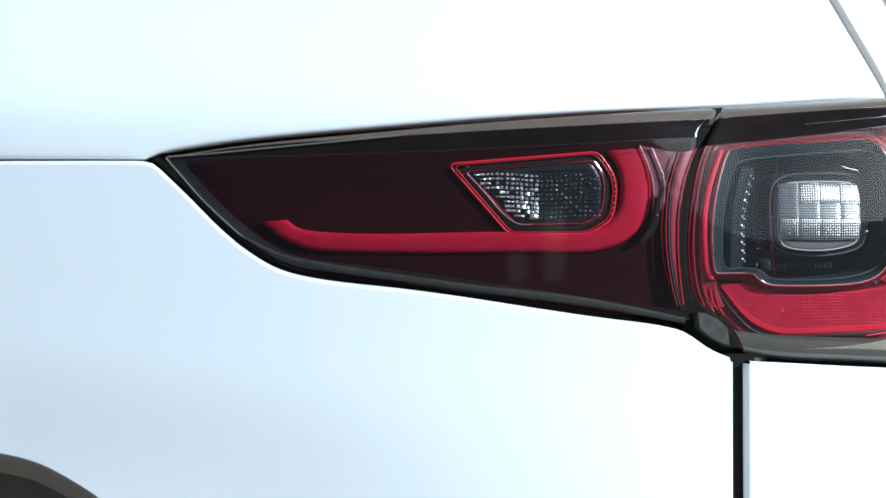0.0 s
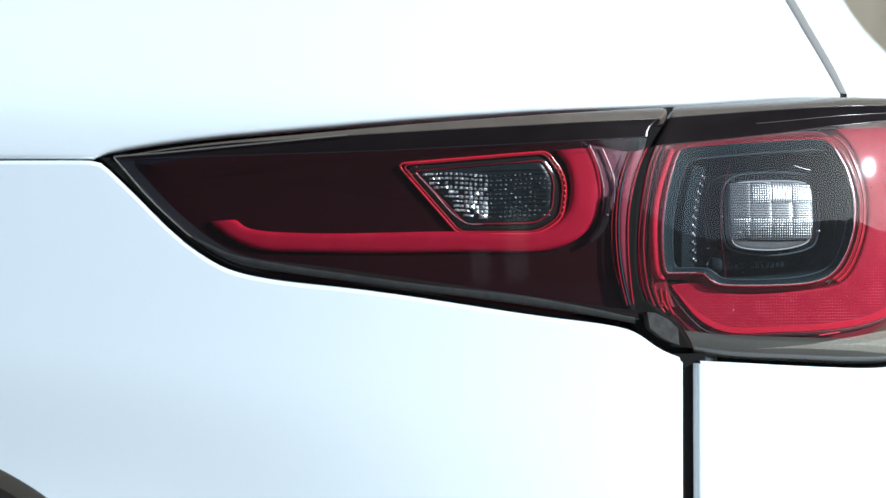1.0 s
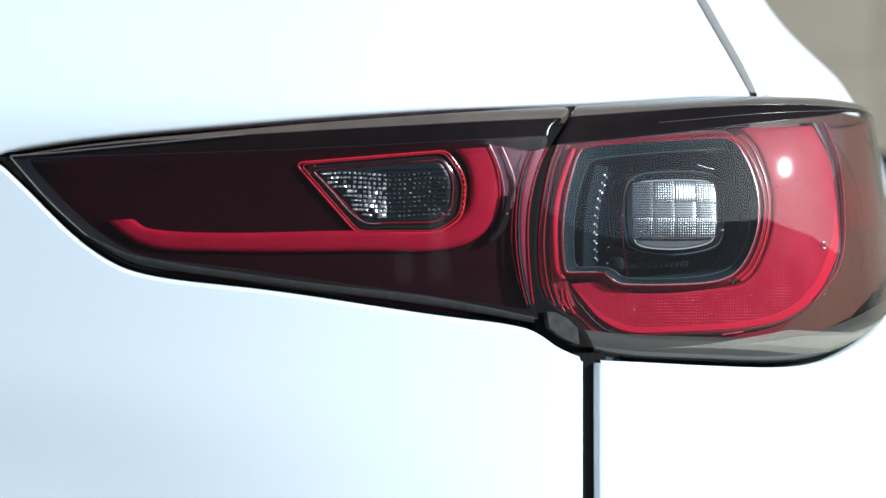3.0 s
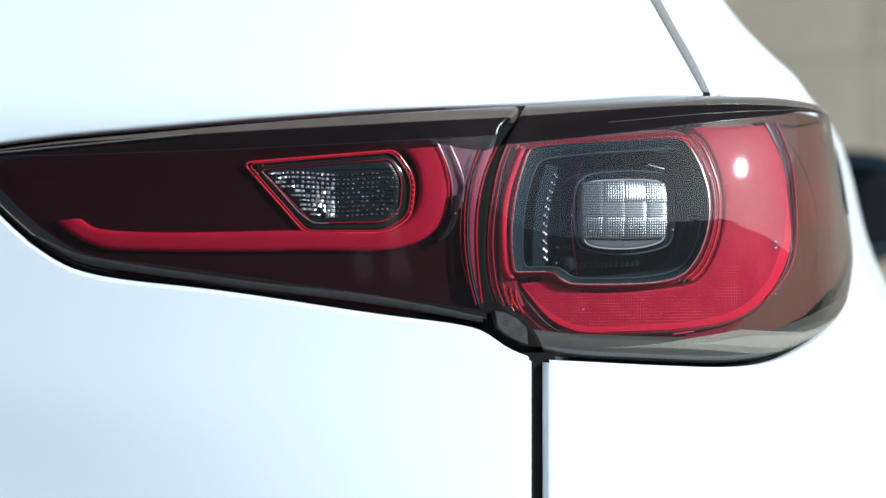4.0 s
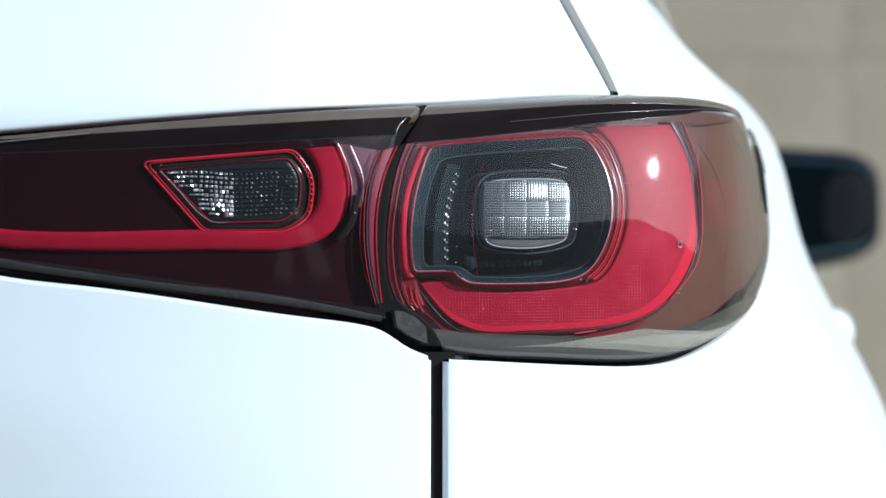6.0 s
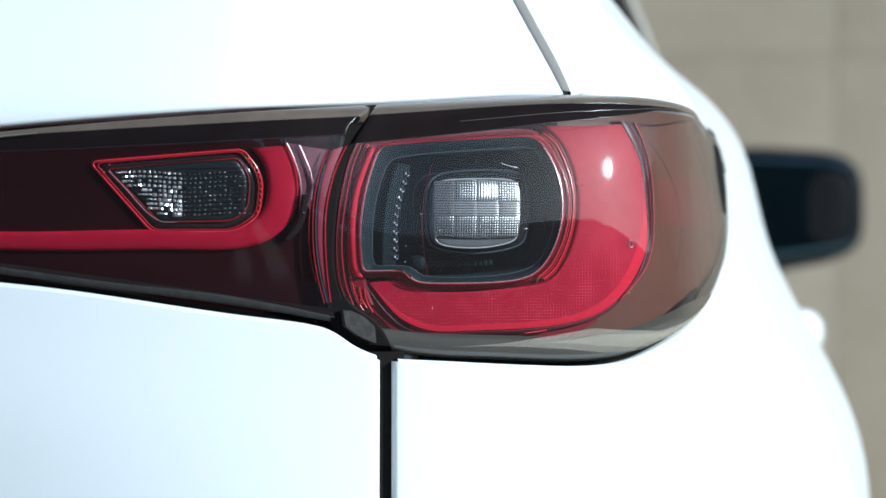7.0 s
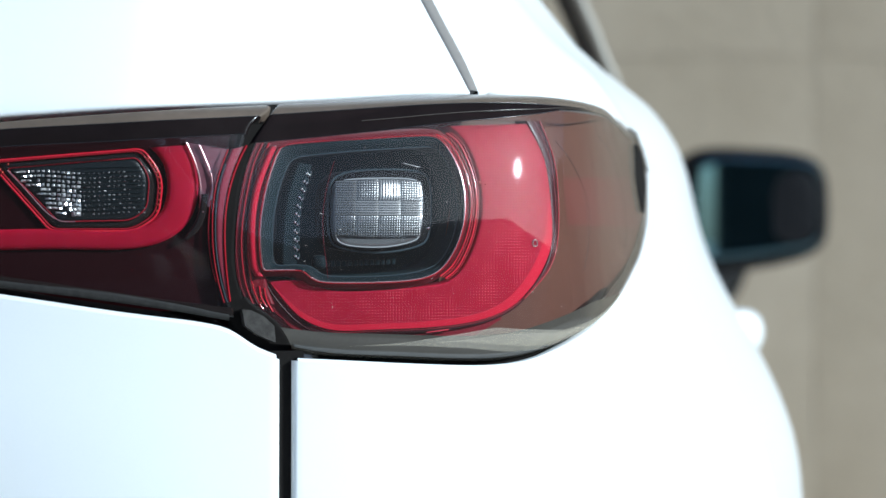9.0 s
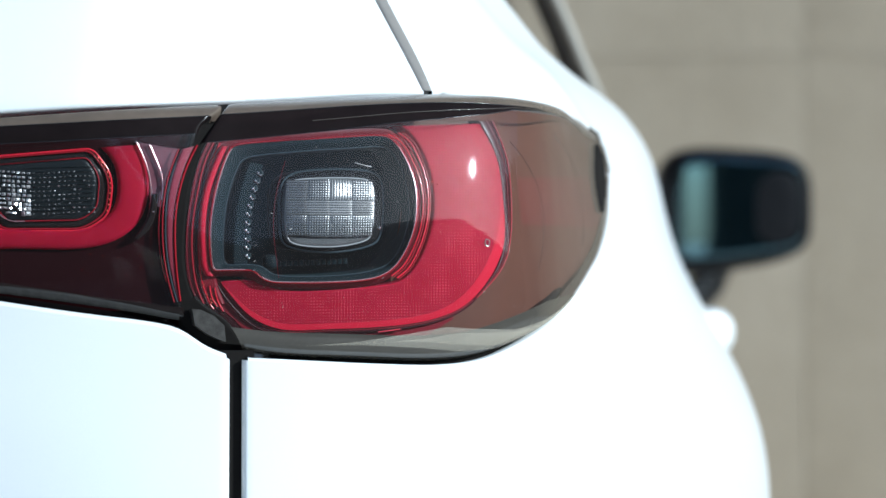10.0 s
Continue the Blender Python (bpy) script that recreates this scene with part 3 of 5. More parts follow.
part("window_seal", grids("window_seal", tube(line + np.array((-0.0150, 0.004, 0.0)), 0.0080)), M_SEALSTRIP, car, "dark brown window seal")


# ---- the tail lamps ----
def coons(a, b, left, right, nu, nv):
    """(s, z) between four border curves: a below, b above, left and right upwards."""
    u, v = np.linspace(0, 1, nu), np.linspace(0, 1, nv)
    A, B, L, R = a(u)[None], b(u)[None], left(v)[:, None], right(v)[:, None]
    U, V = u[None, :, None], v[:, None, None]
    return (1 - V) * A + V * B + (1 - U) * L + U * R - ((1 - U) * (1 - V) * A[:, :1] + U * (1 - V) * A[:, -1:] + (1 - U) * V * B[:, :1] + U * V * B[:, -1:])


def spot(p):
    return lambda k: np.asarray(p, float)[None] + 0 * np.asarray(k)[:, None]


TL = top_line(np.linspace(0, 1, 800))


def lamp_top(s):
    return np.interp(s, TL[:, 0], TL[:, 1])


def low_of(c):
    p = c(np.linspace(0, 1, 800))
    i = np.argsort(p[:, 0])
    return lambda s: np.interp(s, p[i, 0], p[i, 1])


def rounded(q, low, top_roll, low_roll, low_deep):
    """How far the cover's face lies behind the skin: rolled in along its top and bottom."""
    s, z = q[..., 0], q[..., 1]
    k = np.clip(1 - (lamp_top(s) - z) / top_roll, 0, 1)
    j = np.clip(1 - (z - low(s)) / low_roll, 0, 1)
    low_deep = low_deep * (1 - 0.85 * ease(s, 0.90, 1.03))
    return (shelf(s) + 0.003) * (1 - np.sqrt(1 - k * k * 0.999)) + low_deep * (1 - np.sqrt(1 - j * j * 0.999))


def layered(g, foot, rim_h, band_h):
    """A cover's (s, z) grid resampled into foot (rows 0 to 8), clear middle (8 to 52), band (52 to 56) and rim (56 to 60); rim and band heights in metres by s."""
    n, out = g.shape[0] - 1, []
    for k in range(g.shape[1]):
        s, z = g[-1, k, 0], g[:, k, 1]
        tall = z[-1] - z[0]
        rim, band = (min(float(np.interp(s, *np.array(h).T)), f * tall) for h, f in ((rim_h, 0.2), (band_h, 0.4)))
        up = np.maximum.accumulate(z) + np.linspace(0, 1e-7, n + 1)
        a, b = (float(np.interp(z[-1] - h, up, np.linspace(0, 1, n + 1))) for h in (band, rim))
        lv = np.concatenate([np.linspace(0, foot[k], 9)[:-1], np.linspace(foot[k], a, 45)[:-1], np.linspace(a, b, 5)[:-1], np.linspace(b, 1, 9)]) * n
        out.append(np.stack([np.interp(lv, np.arange(n + 1), g[:, k, q]) for q in (0, 1)], -1))
    return np.stack(out, 1)


def sunk(s, z):
    """How far the lamps' upper border lies in under the panels above."""
    return shelf(s) * ease(z, lamp_top(s) - 0.016, lamp_top(s) - 0.004)


def bucket(outline, rim, floor, n=120):
    p = curve(list(outline) + [outline[0]])(np.linspace(0, 1, n))
    m = p[:-1].mean(axis=0)
    rows = []
    for k, d in ((0.0, rim), (0.02, rim), (0.03, rim + 0.004), (0.05, floor), (0.2, floor), (0.45, floor), (0.7, floor), (1.0, floor)):
        q = p * (1 - k) + m * k
        rows.append(skin(q[:, 0], q[:, 1], np.maximum(d, sunk(p[:, 0], p[:, 1]) * (k < 0.04) + d)))
    return np.stack(rows)


def seal(outline, deep, n):
    q = curve(list(outline) + [outline[0]])(np.linspace(0, 1, n))
    return tube(skin(q[:, 0], q[:, 1], deep + sunk(q[:, 0], q[:, 1])), 0.0026)


def ribbon(a, b, nu, deep, swell, wall=0.012, nv=9, smooth=True):
    """A moulded bar between two edge curves: swelling towards the eye, with folded-back sides."""
    mk = curve if smooth else poly
    u, v = np.linspace(0, 1, nu), np.linspace(0, 1, nv)
    A, B = mk(a)(u), mk(b)(u)
    rows = [skin(A[:, 0], A[:, 1], deep + wall)]
    for k in v:
        q = A * (1 - k) + B * k
        rows.append(skin(q[:, 0], q[:, 1], deep - swell * (1 - (2 * k - 1) ** 4)))
    rows.append(skin(B[:, 0], B[:, 1], deep + wall))
    return np.stack(rows)


def pane(*args):
    """A clear or smoked pane, which lets the sun in."""
    ob = part(*args)
    ob.visible_shadow = False
    return ob


# inner lamp, on the tailgate
GAP_L = [(0.7544, 0.9638), (0.7516, 0.9732), (0.7493, 0.9909), (0.7492, 1.0116), (0.7517, 1.0323), (0.756, 1.0472), (0.7588, 1.0562), (0.7612, 1.0647), (0.7665, 1.0699), (0.7705, 1.0732), (0.7738, 1.0766)]
IN_GLASS = [(0.4785, 1.0475), (0.4965, 1.0270), (0.511, 1.0126), (0.5255, 1.0010), (0.54, 0.9930), (0.5689, 0.9874), (0.6271, 0.9799), (0.6863, 0.9714), (0.7165, 0.967), (0.7544, 0.9622)]
in_out = [*IN_LOW[:-2], *GAP_L, *[tuple(p) for p in cut(top_line, 0.775, 0.4729)(np.linspace(0.02, 0.96, 12))]]
lamp = part("inner_tail_lamp", grids("inner_tail_lamp", bucket(in_out, 0.011, 0.0148, 160)), M_HOUSE, car, "dark smoked red tail lamp set into the tailgate")
g = coons(curve(IN_GLASS), lambda u: cut(top_line, 0.4785, 0.7738)(u) - np.array([0, 0.0022]), spot((0.4785, 1.0475)), curve(GAP_L), 150, 301)
g = layered(g, np.full(150, 0.045), [(0.48, 0.0006), (0.54, 0.0014), (0.63, 0.0042), (0.70, 0.0058), (0.78, 0.0066)], [(0.48, 0.002), (0.54, 0.008), (0.63, 0.0135), (0.70, 0.0155), (0.78, 0.0165)])
g = skin(g[..., 0], g[..., 1], rounded(g, low_of(curve(IN_GLASS)), 0.0085, 0.004, 0.008) + 0.35 * (g[..., 1] - 0.997) ** 2)
clear, low_rim, top_rim = g[8:53], g[:9], g[52:]
pane("cover", grids("cover", clear), M_LOWHAZE, lamp, "clear moulded lamp cover")
pane("cover_rim", grids("cover_rim", lipped(top_rim[4:], ["u1"], 0.002, 0.004)), M_RIMGLASS, lamp, "glossy smoked brown upper rim")
pane("cover_border", grids("cover_border", lipped(top_rim[:5], ["u1"], 0.002, 0.004)), M_BANDGLASS, lamp, "smoked black border of the cover")
for line in (top_rim[4], top_rim[0]):
    part("cover_ridge", grids("cover_ridge", tube(line + np.array((0, -0.0001, 0)), 0.00022)), M_BLACK, lamp, "fine black ridge under the rim")
part("cover_foot", grids("cover_foot", lipped(low_rim, ["v0"], 0.0006, 0.006)), M_BAND, lamp, "black foot of the cover")
part("gasket", grids("gasket", between(curve(IN_LOW[:-3]), curve(IN_GLASS[:-1]), 120, 4, 0.0045)), M_GAP, lamp, "black gasket along the lamp's foot")
part("seal", grids("seal", seal(in_out, 0.0125, 200)), M_GAP, lamp, "black rubber lamp seal")

BAR_LOW = [(0.529, 1.015), (0.534, 1.0106), (0.5428, 1.0048), (0.5531, 1.001), (0.5694, 0.9996), (0.6289, 0.999), (0.6743, 0.9994), (0.7021, 0.9997), (0.7145, 1.0021), (0.7255, 1.0074), (0.7328, 1.0149), (0.7367, 1.0253), (0.7374, 1.0372), (0.7362, 1.0462), (0.7331, 1.0545)]
BAR_UP = [(0.5393, 1.0159), (0.5422, 1.0159), (0.5458, 1.0133), (0.5531, 1.0107), (0.5664, 1.0095), (0.6289, 1.0096), (0.6743, 1.0097), (0.699, 1.0097), (0.7098, 1.0127), (0.7177, 1.0193), (0.7208, 1.0297), (0.7202, 1.04), (0.7171, 1.0474), (0.712, 1.0527)]
part("light_bar", grids("light_bar", ribbon(BAR_LOW, BAR_UP, 140, 0.0134, 0.0012)), M_BARRED, lamp, "red moulded light bar with a fine lattice")
REV = rpoly([(0.6284, 1.0447, 0.0022), (0.7067, 1.0514, 0.007), (0.7173, 1.0376, 0.02), (0.7151, 1.0177, 0.012), (0.7027, 1.0097, 0.02), (0.66, 1.0096, 0.009)])
REV_IN = rpoly([(0.6360, 1.0415, 0.0012), (0.7048, 1.0474, 0.005), (0.7114, 1.0376, 0.018), (0.7100, 1.0207, 0.01), (0.7017, 1.0146, 0.015), (0.6634, 1.0139, 0.007)])


def grown(points, k, centre):
    return [tuple(np.array(centre) + (np.array(p) - np.array(centre)) * k) for p in points]


part("reversing_bezel", grids("reversing_bezel", loop_fill(grown(REV, 1.02, (0.68, 1.031)), 0.0142, 140, 6, 0.0, False, edge=0.02)), M_BAND, lamp, "black bezel of the reversing lamp")
for k, r in ((1.035, 0.00055), (0.985, 0.00045)):
    part("reversing_rim", grids("reversing_rim", tube(on_skin(grown(REV, k, (0.68, 1.031)), 0.0135, 200, True, False), r, closed=True)), M_RIM if k > 1 else M_DIMRIM, lamp, "thin glossy red rim")
part("reversing_lens", grids("reversing_lens", loop_fill(grown(REV_IN, 1.03, (0.68, 1.031)), 0.0136, 140, 8, 0.0012, False, edge=0.004)), M_REVERSE, lamp, "smoky clear reversing lens")
for k in range(11):
    z = 1.0192 + 0.00225 * k
    part("rib", grids("rib", tube(on_skin([(0.6715, z), (0.69, z + 0.0006), (0.7085, z + 0.0012)], 0.0124, 24), 0.0002)), M_FRAME, lamp)
part("reversing_lens_edge", grids("reversing_lens_edge", tube(on_skin(REV_IN, 0.0131, 180, True, False), 0.0003, closed=True)), M_DIMRIM, lamp)
# A paler tube puts the gleam on this stretch of edge into colour.
part("reversing_lens_gleam", grids("reversing_lens_gleam", tube(on_skin([(0.6366, 1.0405), (0.6480, 1.0285), (0.6595, 1.0168), (0.6640, 1.0144), (0.6720, 1.0140)], 0.0128, 60), 0.0003)), M_PINK, lamp, "pale tube for the gleam on the lens edge")
# silvered facets behind the reversing lens: uneven, brightest towards its pointed end
rng = random.Random(5)
verts, faces = [], []
for j in range(10):
    for i in range(26):
        s = 0.6420 + 0.00265 * i + 0.0005 * (j % 3) * rng.random()
        z = 1.0183 + 0.00236 * j + 0.0006 * math.sin(0.35 * i)
        edge = s - (0.6606 - (z - 1.0186) * 0.96)
        if edge < 0.0 or z > 1.0405 + (s - 0.65) * 0.09 or s > 0.7085:
            continue
        if edge < 0.007:
            keep, w, h = 0.8, rng.uniform(0.0010, 0.0018), rng.uniform(0.0004, 0.0007)
        elif s < 0.6745:
            low = 1 - 0.5 * (z - 1.018) / 0.023
            keep, w, h = 0.95, rng.uniform(0.0009, 0.0014) * low ** 0.5, rng.uniform(0.0008, 0.0013) * low
        else:
            keep, w, h = 0.75, rng.uniform(0.0003, 0.0007), rng.uniform(0.00015, 0.0004)
        if rng.random() > keep:
            continue
        a, c, base = rng.uniform(-0.0006, 0.0006), rng.uniform(-0.0005, 0.0005), len(verts)
        q = skin(np.array([s - w, s + w, s + w * 0.9, s - w * 0.9, s + rng.uniform(-0.3, 0.3) * w]), np.array([z - h, z - h, z + h, z + h, z + rng.uniform(-0.3, 0.3) * h]), np.array([0.0122 + a, 0.0122 - a, 0.0122 - a + c, 0.0122 + a + c, 0.0114]))
        verts += [tuple(p) for p in q]
        faces += [(base + m, base + (m + 1) % 4, base + 4) for m in range(4)]
me = bpy.data.meshes.new("facet_field")
me.from_pydata(verts, [], faces)
tagged(part("facet_field", me, M_SPARK, lamp, "small bright moulded facets", smooth=False), kind="stuff")
# the lamp's end: a plum panel between bright moulded lines, and a dark tongue
LINE_A = [(0.7302, 1.0558), (0.7342, 1.0475), (0.7371, 1.0386), (0.7383, 1.0297), (0.7379, 1.0208), (0.7353, 1.0119), (0.7306, 1.0059)]
LINE_B = [(0.7372, 1.0544), (0.7403, 1.0476), (0.7432, 1.0402), (0.7444, 1.0327), (0.7437, 1.0253), (0.7426, 1.0134), (0.7429, 1.0015), (0.7444, 0.9911), (0.7467, 0.9822)]
LINE_C = [(0.7524, 1.0523), (0.7494, 1.0447), (0.7463, 1.0342), (0.7446, 1.0223), (0.7442, 1.0104), (0.7448, 0.9985), (0.7463, 0.9881), (0.7483, 0.9792), (0.7506, 0.9715)]
LINE_D = [(0.7620, 1.0543), (0.7575, 1.0449), (0.7540, 1.0343), (0.7516, 1.0223), (0.7508, 1.0104), (0.7512, 0.9956), (0.7526, 0.9807), (0.7538, 0.9720)]
# The plum colour holds the sky haze mirrored on this end.
part("end_panel", grids("end_panel", ribbon(LINE_A[:5], LINE_C[:4], 50, 0.0128, 0.0, 0.004)), M_PLUM, lamp, "end panel coloured plum for the sky haze mirrored there")
part("end_step", grids("end_step", ribbon([(s + 0.0022, z) for s, z in LINE_C], LINE_D, 50, 0.0100, 0.0006, 0.004)), M_ENDRED, lamp, "dull pink stepped end of the lamp")
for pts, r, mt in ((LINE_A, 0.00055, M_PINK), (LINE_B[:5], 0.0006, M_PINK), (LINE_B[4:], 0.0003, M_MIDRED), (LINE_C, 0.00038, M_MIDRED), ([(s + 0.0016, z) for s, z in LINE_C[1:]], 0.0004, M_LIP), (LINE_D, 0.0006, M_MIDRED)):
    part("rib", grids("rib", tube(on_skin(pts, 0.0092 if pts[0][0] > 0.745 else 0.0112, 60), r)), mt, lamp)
part("clip", grids("clip", ribbon([(0.7385, 1.0285), (0.7371, 1.0193), (0.7336, 1.011), (0.7290, 1.0055)], [(0.7419, 1.0285), (0.7412, 1.0193), (0.7380, 1.0104), (0.7316, 1.0043)], 24, 0.0100, 0.0012, 0.006)), M_BAND, lamp, "black tongue")
# the grey strip along the lamp's foot and the fine edge towards its pointed end
strip_lo = [(0.5198, 1.0068), (0.5313, 0.9995), (0.54, 0.9955), (0.5544, 0.9917), (0.5689, 0.9889), (0.5979, 0.9848), (0.6271, 0.9807), (0.6565, 0.9769), (0.6863, 0.973), (0.7166, 0.9685), (0.735, 0.9652), (0.7515, 0.9622)]
strip_up = [(0.5203, 1.0073), (0.5327, 1.0013), (0.54, 0.9984), (0.5544, 0.9952), (0.5689, 0.9926), (0.5979, 0.9883), (0.6271, 0.9842), (0.6565, 0.9807), (0.6863, 0.9774), (0.7166, 0.9724), (0.735, 0.9688), (0.7440, 0.9668), (0.7515, 0.9655)]
part("foot_strip", grids("foot_strip", ribbon(strip_lo, strip_up, 120, -0.0004, 0.0005, 0.003, 7)), M_STRIP, lamp, "speckled dark grey strip along the lamp's foot")
part("cover_edge", grids("cover_edge", tube(on_skin([(0.6, 1.0595), (0.54, 1.0535), (0.505, 1.0500), (0.4799, 1.0481), (0.4874, 1.0394), (0.4952, 1.0302), (0.503, 1.0221), (0.5111, 1.0146), (0.5183, 1.0082), (0.5203, 1.0070)], 0.0002, 120, False, False), 0.00032)), M_TRIM, lamp, "fine pale edge of the cover")

def blob(centre, size, power, n=40, m=24):
    """A rounded block."""
    a, b = np.linspace(0, 2 * math.pi, n), np.linspace(-math.pi / 2, math.pi / 2, m)
    sg = lambda v: np.sign(v) * abs(v) ** power
    return np.stack([centre[0] + size[0] * sg(np.cos(b))[:, None] * sg(np.cos(a))[None], centre[1] + size[1] * sg(np.sin(b))[:, None] + 0 * a[None], centre[2] + size[2] * sg(np.cos(b))[:, None] * sg(np.sin(a))[None]], -1)


# outer lamp, on the quarter panel and round the corner
GAP_R = [(0.787, 0.9458), (0.7825, 0.9535), (0.7765, 0.9610), (0.7680, 0.9668), (0.7600, 0.9738), (0.755, 0.9909), (0.7554, 1.0116), (0.7577, 1.0323), (0.7617, 1.0473), (0.7654, 1.0563), (0.7686, 1.0618), (0.7718, 1.067), (0.7752, 1.0728), (0.7795, 1.0772)]
OUT_GLASS = [(p[0], p[1] + 0.0014 - 0.0026 * float(ease(p[0], 0.90, 1.0))) for p in OUT_LOW[1:-3]]
OUT_GLASS = [(0.787, 0.9458), *OUT_GLASS, (1.3290, 1.0430), (1.351, 1.0610), (1.338, 1.0762)]
out_out = [*OUT_LOW[:-1], *[tuple(p) for p in cut(top_line, 1.34, 0.7795)(np.linspace(0, 1, 14))], *GAP_R[::-1][1:-1]]
lamp = part("outer_tail_lamp", grids("outer_tail_lamp", bucket(out_out, 0.012, 0.05, 200)), M_HOUSE, car, "dark smoked red tail lamp wrapped round the corner")
g = coons(curve(OUT_GLASS), lambda u: cut(top_line, 0.7795, 1.338)(u) - np.array([0, 0.0022]), curve(GAP_R), spot((1.338, 1.0762)), 220, 401)
foot = 0.10 * (1 - ease(g[0, :, 0], 0.97, 1.07)) + 0.0005
g = layered(g, foot, [(0.78, 0.0062), (0.92, 0.0056), (0.945, 0.0066), (1.0, 0.0085), (1.1, 0.0088), (1.29, 0.0090), (1.34, 0.004)], [(0.78, 0.0215), (0.85, 0.0190), (0.905, 0.0150), (0.937, 0.0118), (0.955, 0.0092), (1.0, 0.0093), (1.1, 0.0093), (1.34, 0.0045)])
foot_s = g[4, :, 0]
g = skin(g[..., 0], g[..., 1], rounded(g, low_of(curve(OUT_GLASS)), 0.0085, 0.012, 0.009))
clear, low_rim, top_rim = g[8:53], g[:9], g[52:]
pane("cover", grids("cover", clear), M_COVER, lamp, "clear moulded lamp cover")
part("gap_filler", grids("gap_filler", ribbon([(p[0] - 0.0006, p[1]) for p in GAP_L], [(p[0] + 0.0006, p[1]) for p in GAP_R[4:]], 60, 0.0095, 0.0, 0.004),
                          ribbon([(0.752, 0.9650), (0.757, 0.956), (0.768, 0.9478), (0.779, 0.9425)], [(0.762, 0.9748), (0.770, 0.968), (0.7785, 0.962), (0.789, 0.9458)], 40, 0.0095, 0.0, 0.004)), M_GAP, lamp, "black filler between the lamps")
M_SMOKE = grained("smoky_plastic", (0.050, 0.044, 0.036), (0.062, 0.055, 0.045), 40, 0.16, ior=1.8)
M_SIDE = grained("brown_smoked_reflector", (0.076, 0.034, 0.022), (0.096, 0.043, 0.029), 12, 0.35, ior=1.2)
M_SIDELINE = grained("dark_brown_plastic", (0.040, 0.024, 0.022), (0.048, 0.030, 0.027), 40, 0.35, ior=1.2)
pane("cover_rim", grids("cover_rim", lipped(top_rim[4:], ["u0"], 0.002, 0.004)), M_RIMGLASS, lamp, "glossy smoked brown upper rim")
pane("cover_border", grids("cover_border", lipped(top_rim[:5], ["u0"], 0.002, 0.004)), M_BANDGLASS, lamp, "smoked black border of the cover")
for line in (top_rim[4], top_rim[0]):
    part("cover_ridge", grids("cover_ridge", tube(line + np.array((0, -0.0001, 0)), 0.00022)), M_BLACK, lamp, "fine black ridge under the rim")
# Pale panes over the foot stand in for its bright reflection.
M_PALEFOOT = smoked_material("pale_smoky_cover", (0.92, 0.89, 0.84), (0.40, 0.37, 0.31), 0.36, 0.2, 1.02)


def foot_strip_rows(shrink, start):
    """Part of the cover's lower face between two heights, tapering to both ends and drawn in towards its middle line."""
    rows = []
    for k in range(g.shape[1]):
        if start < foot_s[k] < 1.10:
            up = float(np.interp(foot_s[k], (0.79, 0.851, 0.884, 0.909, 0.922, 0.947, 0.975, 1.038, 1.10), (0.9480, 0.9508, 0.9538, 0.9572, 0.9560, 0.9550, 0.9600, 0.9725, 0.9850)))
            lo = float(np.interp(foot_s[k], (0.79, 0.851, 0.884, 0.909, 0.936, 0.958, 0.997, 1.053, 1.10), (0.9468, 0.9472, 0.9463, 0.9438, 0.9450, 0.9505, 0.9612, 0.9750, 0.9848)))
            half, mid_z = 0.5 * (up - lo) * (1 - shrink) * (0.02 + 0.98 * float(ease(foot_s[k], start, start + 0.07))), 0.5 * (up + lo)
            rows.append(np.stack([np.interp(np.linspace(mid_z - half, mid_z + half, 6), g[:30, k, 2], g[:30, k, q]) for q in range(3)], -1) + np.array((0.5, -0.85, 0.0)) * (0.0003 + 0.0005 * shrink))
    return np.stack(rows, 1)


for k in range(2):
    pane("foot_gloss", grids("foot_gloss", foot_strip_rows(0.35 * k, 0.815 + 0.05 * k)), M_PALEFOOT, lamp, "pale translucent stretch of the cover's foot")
part("cover_foot", grids("cover_foot", lipped(low_rim, ["v0"], 0.0006, 0.006)), M_SMOKE, lamp, "smoky grey foot of the cover")
# Brown tube stands in for a line of gloss on the black border.
part("border_line", grids("border_line", tube(top_rim[2, 20:150] + np.array((0, -0.0001, 0)), 0.00025)), M_RIDGE, lamp, "fine brown tube for the line of gloss along the border")
part("corner_foot", grids("corner_foot", loop_fill(grown([(0.7600, 0.9668), (0.7640, 0.9664), (0.7700, 0.9636), (0.7748, 0.9592), (0.7755, 0.9518), (0.7725, 0.9528), (0.7672, 0.9552), (0.7614, 0.9594)], 1.16, (0.7685, 0.9592)), 0.0005, 60, 5, 0.0, False, edge=0.008)), M_SPECK, lamp, "speckled grey corner piece of the cover", smooth=False)
part("seal", grids("seal", seal(out_out, 0.0125, 280)), M_GAP, lamp, "black rubber lamp seal")
RED_OUT = [(0.9451, 1.0698), (0.9529, 1.0569), (0.959, 1.0417), (0.9609, 1.0259), (0.9566, 1.0086), (0.9476, 0.9929), (0.9355, 0.9796), (0.9203, 0.9683), (0.9028, 0.9617), (0.8787, 0.958), (0.8537, 0.9567), (0.8297, 0.9561), (0.8113, 0.9563), (0.7999, 0.9594), (0.7918, 0.9642), (0.7854, 0.9705), (0.7806, 0.9762), (0.7761, 0.9819)]
